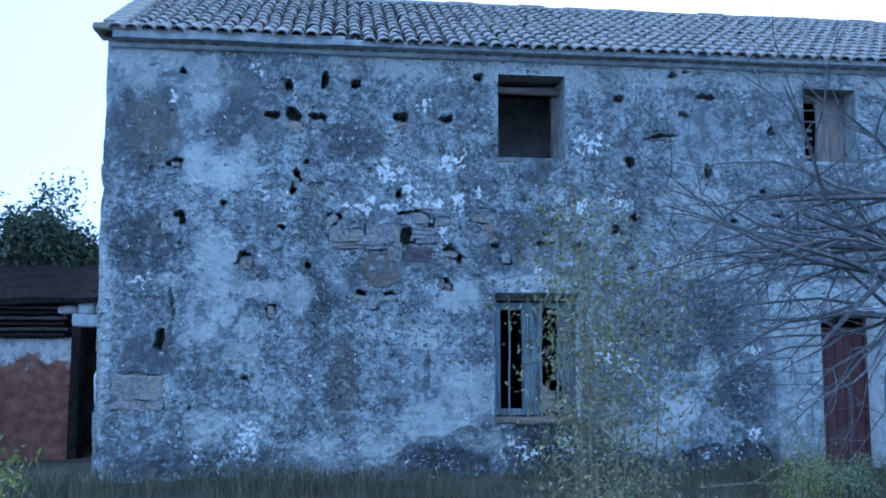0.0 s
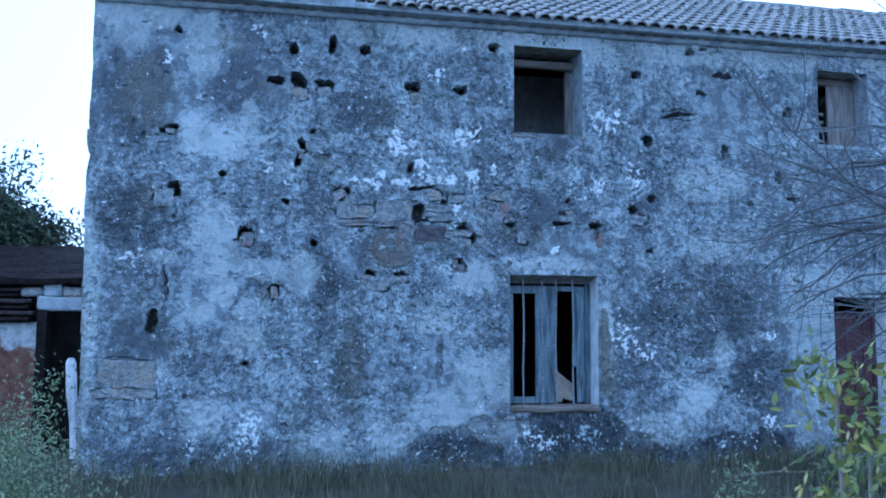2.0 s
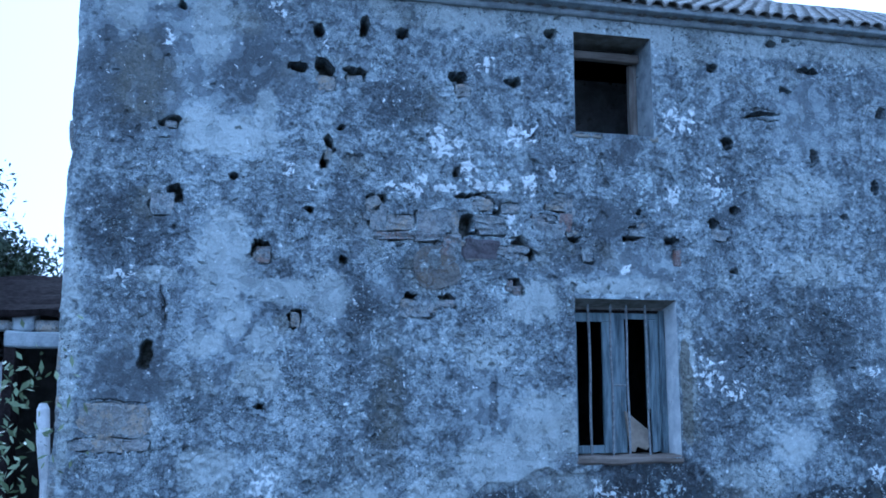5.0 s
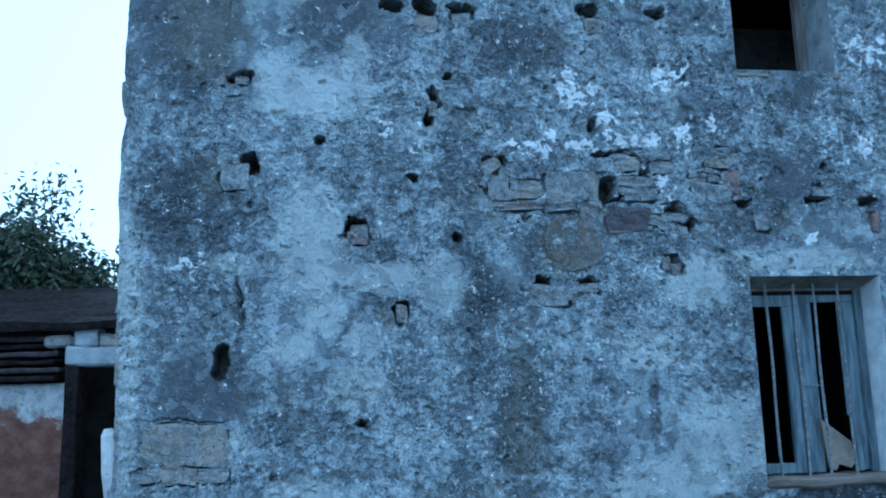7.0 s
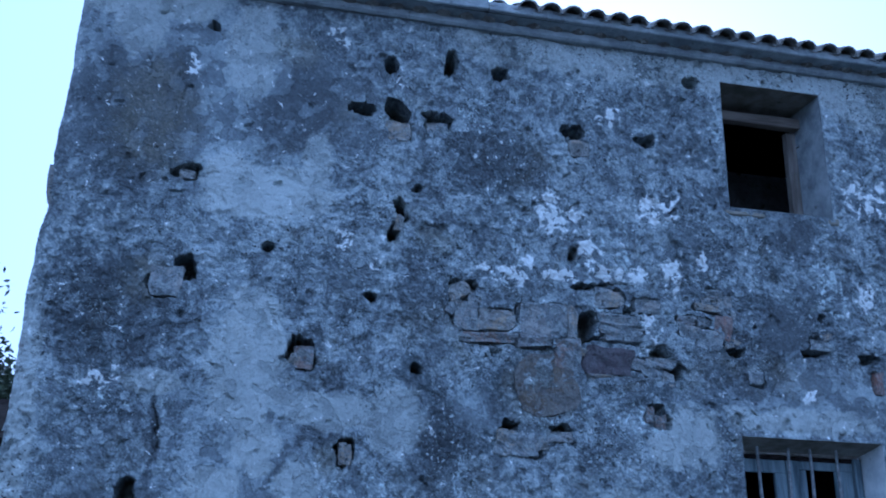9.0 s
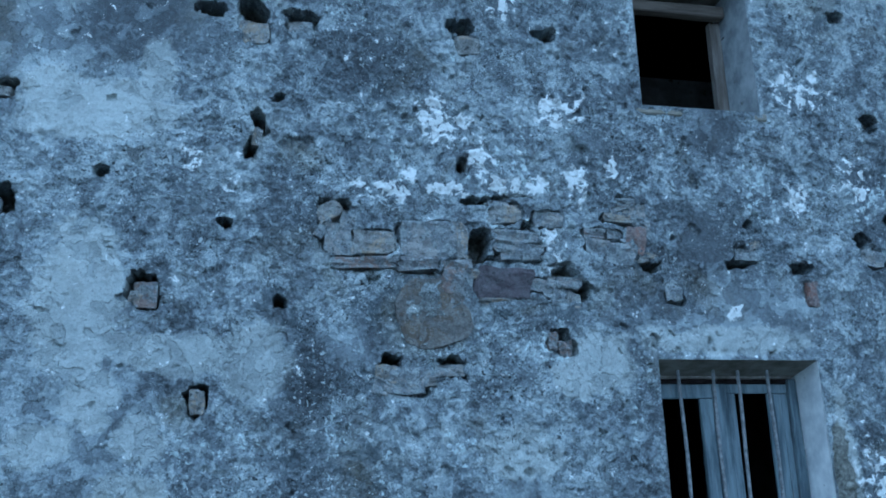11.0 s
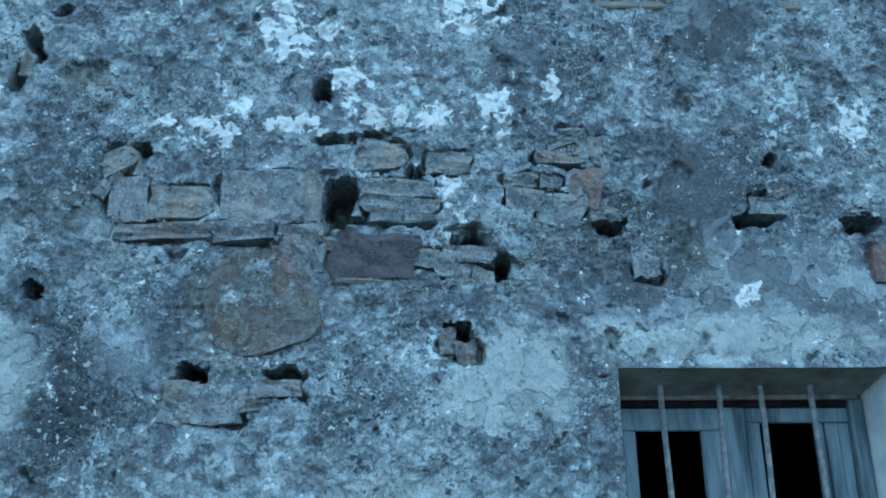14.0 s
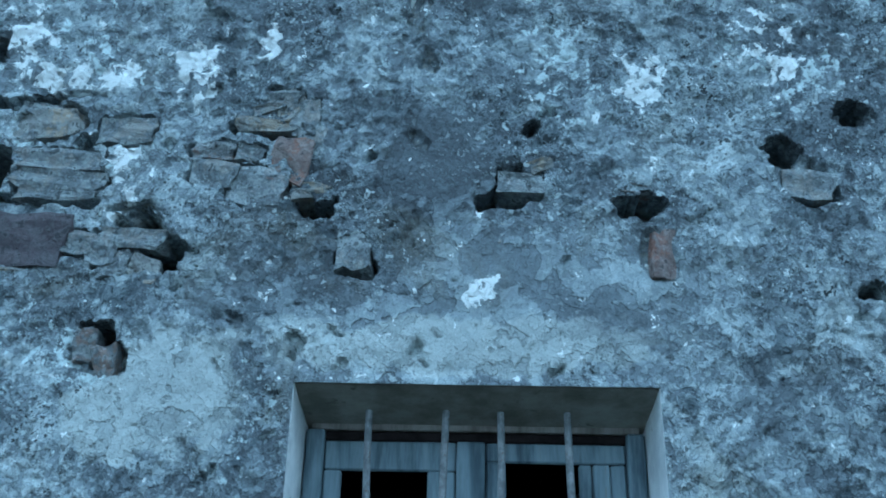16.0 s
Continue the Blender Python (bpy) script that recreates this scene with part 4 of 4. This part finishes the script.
slab.matrix_world = Matrix.Translation((3.04, 0.069, 2.66)) @ Matrix.Diagonal((0.52, 0.13, 0.56, 1))
lay_stone(3, 3.52, 2.872, 0.34, 0.19, 0.03, 1.5)
for x, z, w, h, turn, kind in ((3.2, 2.9, 0.1, 0.07, 10, 0), (3.27, 2.8, 0.09, 0.1, -20, 0), (3.15, 2.83, 0.2, 0.06, 40, 2), (3.31, 2.93, 0.07, 0.05, 0, 1), (3.77, 2.77, 0.09, 0.06, 15, 0),
                               (3.9, 2.78, 0.11, 0.09, -10, 0), (4.0, 2.76, 0.09, 0.09, 8, 1), (3.45, 3.3, 0.13, 0.07, -5, 0), (3.5, 3.42, 0.14, 0.05, 4, 0), (4.47, 3.44, 0.06, 0.12, 25, 1),
                               (4.4, 3.43, 0.12, 0.04, -15, 0), (4.56, 3.3, 0.1, 0.12, 8, 0), (2.3, 3.22, 0.06, 0.14, 30, 0), (2.48, 3.29, 0.1, 0.08, 15, 0), (2.96, 2.2, 0.16, 0.06, -12, 1),
                               (2.68, 2.17, 0.1, 0.09, 15, 0), (5.42, 3.2, 0.1, 0.05, -25, 1), (5.33, 2.9, 0.12, 0.1, 5, 0), (1.16, 2.7, 0.06, 0.09, 15, 1), (1.86, 3.83, 0.05, 0.1, 10, 1)):
    lay_stone(kind, x, z, w, h, 0.006, turn)
lay_stone(1, 3.53, 2.742, 0.36, 0.035, 0.004, 0)          # pale ledge under the purple block
lay_stone(1, 3.235, 3.14, 0.07, 0.22, 0.012, 0)          # freshly broken face beside the deep hole
lay_stone(4, 4.5, 3.2, 0.13, 0.17, 0.016, 12)
lay_stone(1, 4.57, 3.08, 0.14, 0.06, 0.014, -8)
lay_stone(4, 5.83, 2.84, 0.075, 0.16, 0.012, 4)
lay_stone(2, 5.79, 3.1, 0.17, 0.035, -0.005, 4)
# pale broken quoins on the house corner
for n, z in enumerate(np.arange(0.1, 3.9, 0.27)):
    q = lay_stone((0, 1, 0, 0, 1)[n % 5], X0 + 0.085 + RNG.normal(0, 0.01), float(z), 0.17, 0.25)
    q.location.y = 0.13

# ---------------------------------------------------------------- shed beside the house
shed = thing("shed", "low ruined outbuilding with worn white and red render", "shed", at=(-3, 3.4, 0))


def shed_part(name, bm, mat, label=""):
    ob = part(name, bm, mat, shed, label)
    ob.matrix_parent_inverse = shed.matrix_basis.inverted()
    return ob


def build_shed():
    shed_part("front_wall", box(-4.4, -1.8, 3.2, 3.55, -0.5, 1.72, 0.02, 0.035, 14), MAT_SHED, "white limewash worn off red render")
    shed_part("door_jamb", box(-1.86, -1.72, 3.12, 3.56, -0.5, 1.9, 0.01, 0.015, 3), MAT_DARK_WOOD)
    # lintel and two of its stones take grey limewash to look shaded
    shed_part("lintel", box(-1.86, -0.55, 3.1, 3.5, 1.9, 2.1, 0.02, 0.02, 4), MAT_REVEAL_GREY, "whitewashed lintel over the doorway")
    for n, (x, w, h) in enumerate(((-1.95, 0.3, 0.14), (-1.66, 0.26, 0.24), (-1.38, 0.28, 0.16), (-1.08, 0.3, 0.18), (-0.76, 0.3, 0.16))):
        shed_part("lintel_stone", box(x - w / 2, x + w / 2, 3.14, 3.5, 2.1, 2.1 + h, 0.03, 0.02, 2), (MAT_OCHRE_STONE, MAT_REVEAL_GREY)[n % 2])
    shed_part("back_wall", box(-4.4, -0.3, 5.1, 5.3, -0.5, 2.7, 0), MAT_INSIDE)
    shed_part("side_wall", box(-4.4, -4.1, 3.56, 5.09, -0.5, 2.4, 0), MAT_SHED)
    # roof: rows of old tiles over dark boards
    roof = shed_part("roof", box(-6.4, -0.5, 3.3, 3.302, 2.2, 2.22, 0), MAT_DARK_WOOD, "sagging dark tiled shed roof")
    bm = bmesh.new()
    add_box(bm, -4.6, -0.68, 0, 2.3, -0.05, 0.05, 0, 0.05, 10)
    me = bpy.data.meshes.new("roof")
    bm.transform(pose(0, 3.05, 2.33, 17, 0, 0))
    bm.to_mesh(me)
    bm.free()
    me.materials.append(MAT_DARK_WOOD)
    roof.data = me
    for n in range(6):
        z = 1.74 + n * 0.09
        bm = box(-4.5, -1.95 + 0.04 * math.sin(n * 2.1), 3.05 + n * 0.04, 3.5 + n * 0.04, z, z + 0.055, 0.015, 0.02, 12)
        shed_part("tile_course", bm, MAT_DARK_TILE if n % 2 else MAT_DARK_WOOD)


build_shed()
post = part("leaning_post", bmesh.new(), MAT_WHITEWASH)
bm = bmesh.new()
tube(bm, [Vector((-1.08, 2.2, -0.3)), Vector((-1.1, 2.2, 0.3)), Vector((-1.15, 2.2, 0.8)), Vector((-1.17, 2.2, 1.15)), Vector((-1.175, 2.2, 1.22))], [0.05, 0.055, 0.075, 0.07, 0.04], 10)
bm.to_mesh(post.data)
bm.free()
tagged(post, "pale wooden post leaning before the dark doorway", "post")

# ---------------------------------------------------------------- plants


def grow(bm, start, way, length, radius, level, tips, rng, bend=0.35, split=3, sides=5, sag=0.0):
    """A branch with smaller branches on it; collects the tips."""
    pts, rad, d = [start], [radius], way.normalized()
    n = 5
    for i in range(n):
        d = (d + Vector(rng.normal(0, bend / n * 1.6, 3)) + Vector((0, 0, sag / n))).normalized()
        pts.append(pts[-1] + d * length / n)
        rad.append(radius * (1 - 0.72 * (i + 1) / n))
    tube(bm, pts, rad, sides)
    if level == 0:
        tips.append((pts[-1], d))
        tips.append((pts[3], d))
        return
    for s in range(split):
        i = int(rng.integers(2, n + 1))
        side = Vector(rng.normal(0, 1, 3))
        w = (d * 0.9 + (side - side.project(d)).normalized() * rng.uniform(0.5, 1.0)).normalized()
        grow(bm, pts[i], w, length * rng.uniform(0.5, 0.75), rad[i] * 0.75, level - 1, tips, rng, bend, split, max(3, sides - 1), sag)


def leaf_cloud(name, centres, per, spread, size, material, parent, rng, lean=0.0):
    verts, faces = [], []
    for c in centres:
        for _ in range(per):
            p = np.array(c) + rng.normal(0, spread, 3) * (1, 1, 0.8)
            u = rng.normal(0, 1, 3)
            u[2] += lean
            u /= np.linalg.norm(u)
            w = np.cross(u, rng.normal(0, 1, 3))
            w /= np.linalg.norm(w)
            s = size * rng.uniform(0.6, 1.3)
            b = len(verts)
            verts += [tuple(p - u * s), tuple(p + w * s * 0.36), tuple(p + u * s), tuple(p - w * s * 0.36)]
            faces.append((b, b + 1, b + 2, b + 3))
    ob = new(name, mesh_of(name, verts, faces, material))
    ob.parent = parent
    return ob


def leafy_tree(centre, radii, clusters, seed, label):
    rng = np.random.default_rng(seed)
    tree = thing("tree", label, "tree", "trees behind the shed")
    c, r = np.array(centre), np.array(radii)
    base = Vector((centre[0], centre[1], -0.5))
    fork = Vector((centre[0] + 0.1, centre[1], centre[2] - radii[2] * 0.55))
    bm = bmesh.new()
    tube(bm, [base, base.lerp(fork, 0.5) + Vector((0.08, 0, 0)), fork], [0.2, 0.16, 0.12], 8)
    spots = []
    for _ in range(clusters):
        u = rng.normal(0, 1, 3)
        u /= np.linalg.norm(u)
        bulge = 0.8 + 0.5 * noise.noise(Vector(u * 1.7) + Vector((seed, 0, 0)))
        p = c + u * r * bulge * rng.random() ** 0.33
        spots.append(p)
        if rng.random() < 0.35:
            q = Vector(p)
            mid = fork.lerp(q, 0.55) + Vector(rng.normal(0, 0.12, 3))
            tube(bm, [fork, mid, q, q + (q - mid).normalized() * 0.25], [0.05, 0.025, 0.01, 0.004], 4)
    part("trunk", bm, MAT_BARK, tree)
    leaf_cloud("crown", spots, 85, 0.18, 0.065, MAT_LEAF, tree, rng)
    return tree


leafy_tree((-3.55, 6.6, 2.7), (1.95, 1.4, 2.1), 420, 11, "dense dark green tree behind the shed")
leafy_tree((-6.6, 7.4, 2.9), (2.2, 1.6, 2.3), 340, 12, "broad dark green tree beyond the shed")
leafy_tree((-4.5, 2.2, 0.95), (1.1, 0.8, 1.25), 130, 13, "low dark green tree at the shed wall")


def bare_tree():
    rng = np.random.default_rng(21)
    tree = thing("bare_tree", "leafless grey tree with tangled twigs before the house", "tree")
    bm, tips = bmesh.new(), []
    base = Vector((7.8, -6.1, -0.5))
    tube(bm, [base, base + Vector((-0.1, 0, 0.8)), base + Vector((-0.25, 0.05, 1.5))], [0.13, 0.1, 0.08], 8)
    for n in range(9):
        w = Vector((rng.uniform(-1.0, -0.7), rng.uniform(-0.4, 0.4), rng.uniform(-0.12, 0.3)))
        limb = bmesh.new()
        grow(limb, base + Vector((-0.25, 0.05, 2.35 + 0.13 * n)), w, rng.uniform(1.8, 2.3), 0.048, 3, tips, rng, 0.5, 4, 5)
        part("branch", limb, MAT_TWIG, tree)
    for n in range(5):
        w = Vector((rng.uniform(-0.5, 0.3), rng.uniform(-0.4, 0.4), 1))
        limb = bmesh.new()
        grow(limb, base + Vector((-0.25, 0.05, 2.3)), w, rng.uniform(1.3, 1.7), 0.042, 3, tips, rng, 0.5, 3, 5)
        part("branch", limb, MAT_TWIG, tree)
    tube(bm, [base + Vector((-0.25, 0.05, 1.5)), base + Vector((-0.25, 0.05, 3.0))], [0.08, 0.045], 6)
    part("trunk", bm, MAT_TWIG, tree)


bare_tree()


def broom(x, y, top, stems, spread, seed, label, leaves=26, fluff=0.075, leaf=0.0075, material=MAT_BROOM):
    rng = np.random.default_rng(seed)
    plant = thing("broom_plant", label, "plant", "weeds along the path")
    tips = []
    for n in range(stems):
        a = rng.uniform(0, 6.28)
        p = Vector((x + rng.normal(0, 0.06), y + rng.normal(0, 0.06), -0.35))
        lean = Vector((math.cos(a), math.sin(a), 0)) * spread * rng.uniform(0.2, 1)
        q = Vector((x, y, top * rng.uniform(0.8, 1.0))) + lean
        pts = [p.lerp(q, f) + lean * (f * f - f) * 0.6 for f in (0, 0.3, 0.55, 0.8, 1)]
        bm = bmesh.new()
        tube(bm, pts, [0.006, 0.005, 0.004, 0.003, 0.0015], 4)
        part("stem", bm, MAT_STRAW, plant)
        for f in (0.62, 0.7, 0.78, 0.86, 0.94, 1.0):
            tips.append(p.lerp(q, f) + lean * (f * f - f) * 0.6)
    leaf_cloud("foliage", tips, leaves * 9, fluff, leaf, material, plant, rng, 0.8)


broom(1.895, -10.42, 1.62, 4, 0.05, 31, "yellow-green broom shrub with thin upright stems", 16, 0.024)
broom(3.2, -9.63, 2.2, 8, 0.19, 32, "tall straggling broom with pale bare stems", 20, 0.075, 0.009, MAT_WEED)
broom(4.4, -8.2, 1.3, 6, 0.3, 34, "low yellow-green weed in dry grass", 14)
broom(2.6, -9.9, 1.25, 5, 0.3, 35, "bare straw-coloured weed stems", 1)


def bush(x, y, top, spread, seed, label, leaves=24, leaf=0.022, fluff=0.07):
    rng = np.random.default_rng(seed)
    b = thing("bush", label, "bush", "low bushes before the house")
    tips = []
    for n in range(14):
        a = rng.uniform(0, 6.28)
        w = Vector((math.cos(a) * spread, math.sin(a) * spread, top * rng.uniform(0.7, 1.1)))
        bm = bmesh.new()
        grow(bm, Vector((x, y, -0.3)), w, (top + 0.3) * 0.62, 0.01, 2, tips, rng, 0.4, 3, 4)
        part("stem", bm, MAT_TWIG, b)
    leaf_cloud("foliage", [t[0] for t in tips if math.hypot(t[0].x - x, t[0].y - y) < 1.15 * spread], leaves, fluff, leaf, MAT_BUSH, b, rng, 0.5)


bush(-2.3, -2.5, 0.55, 0.7, 44, "grey-green bush before the shed", 50, 0.016)
bush(4.7, -6.3, 0.65, 0.5, 47, "low green bush under the bare tree")
bush(3.7, -6.6, 0.5, 0.5, 43, "small grey-green bush in dry grass")
bush(8.4, -1.6, 0.35, 0.5, 45, "low green bush beside the door")
bush(9.9, -1.5, 0.4, 0.5, 46, "low green bush before the door")


def thicket(x, y, top, wide, seed, label):
    """A full domed bush: wiry stems up to many clumps of small leaves."""
    rng = np.random.default_rng(seed)
    b = thing("bush", label, "bush", "low bushes before the house")
    clumps = []
    for n in range(190):
        u = rng.normal(0, 1, 3)
        u /= np.linalg.norm(u)
        r = rng.random() ** 0.4 * (0.85 + 0.3 * noise.noise(Vector(u * 2.1)))
        clumps.append(Vector((x + u[0] * wide * r, y + u[1] * wide * r, max(-0.1, 0.55 * top + u[2] * 0.45 * top * r))))
    for c in clumps[:26]:
        bm = bmesh.new()
        foot = Vector((x + rng.normal(0, 0.05), y + rng.normal(0, 0.05), -0.35))
        mid = foot.lerp(c, 0.5) + Vector((rng.normal(0, 0.04), rng.normal(0, 0.04), 0.08))
        tube(bm, [foot, mid, c], [0.008, 0.006, 0.003], 4)
        part("stem", bm, MAT_TWIG, b)
    leaf_cloud("foliage", clumps, 190, 0.065, 0.0095, MAT_BUSH, b, rng, 0.5)


thicket(0.38, -7.72, 1.55, 0.5, 48, "full grey-green bush in tall grass")
thicket(-0.5, -7.3, 1.3, 0.5, 49, "rounded grey-green bush beside a taller one")


def grass():
    rng = np.random.default_rng(5)
    verts, faces = [], []
    for n in range(34000):
        x, y = rng.uniform(-6, 14), -abs(rng.normal(0, 5.0 if n % 3 else 0.6)) - 0.12
        if y < -14:
            continue
        if noise.noise((x * 0.8, y * 0.8, 4.1)) < rng.uniform(-0.6, 0.25):
            continue
        h = rng.uniform(0.12, 0.4) * (1.1 if y > -1.2 else 1.0)
        a = rng.uniform(0, 6.28)
        lx, ly = rng.normal(0, 0.35 * h, 2)
        wx, wy = math.cos(a) * 0.005, math.sin(a) * 0.005
        z = -0.3
        b = len(verts)
        verts += [(x - wx, y - wy, z), (x + wx, y + wy, z), (x + lx * 0.4 + wx * 0.8, y + ly * 0.4 + wy * 0.8, z + 0.1 + h * 0.6), (x + lx * 0.4 - wx * 0.8, y + ly * 0.4 - wy * 0.8, z + 0.1 + h * 0.6), (x + lx, y + ly, z + 0.1 + h)]
        faces += [(b, b + 1, b + 2, b + 3), (b + 3, b + 2, b + 4)]
    tagged(new("grass", mesh_of("grass", verts, faces, MAT_GRASS)), "thin dry grass over the ground", "grass", kind="stuff")


grass()


def fallen_branch():
    bm = bmesh.new()
    tube(bm, [Vector((6.9, -1.3, -0.08)), Vector((7.6, -1.25, -0.05)), Vector((8.3, -1.3, -0.07)), Vector((9.1, -1.22, -0.02))], [0.02, 0.018, 0.014, 0.008], 6)
    tube(bm, [Vector((7.6, -1.25, -0.05)), Vector((7.95, -1.2, 0.12)), Vector((8.15, -1.15, 0.2))], [0.012, 0.008, 0.004], 5)
    tagged(part("fallen_branch", bm, MAT_STRAW), "pale dry branch lying in the grass", "branch")


fallen_branch()
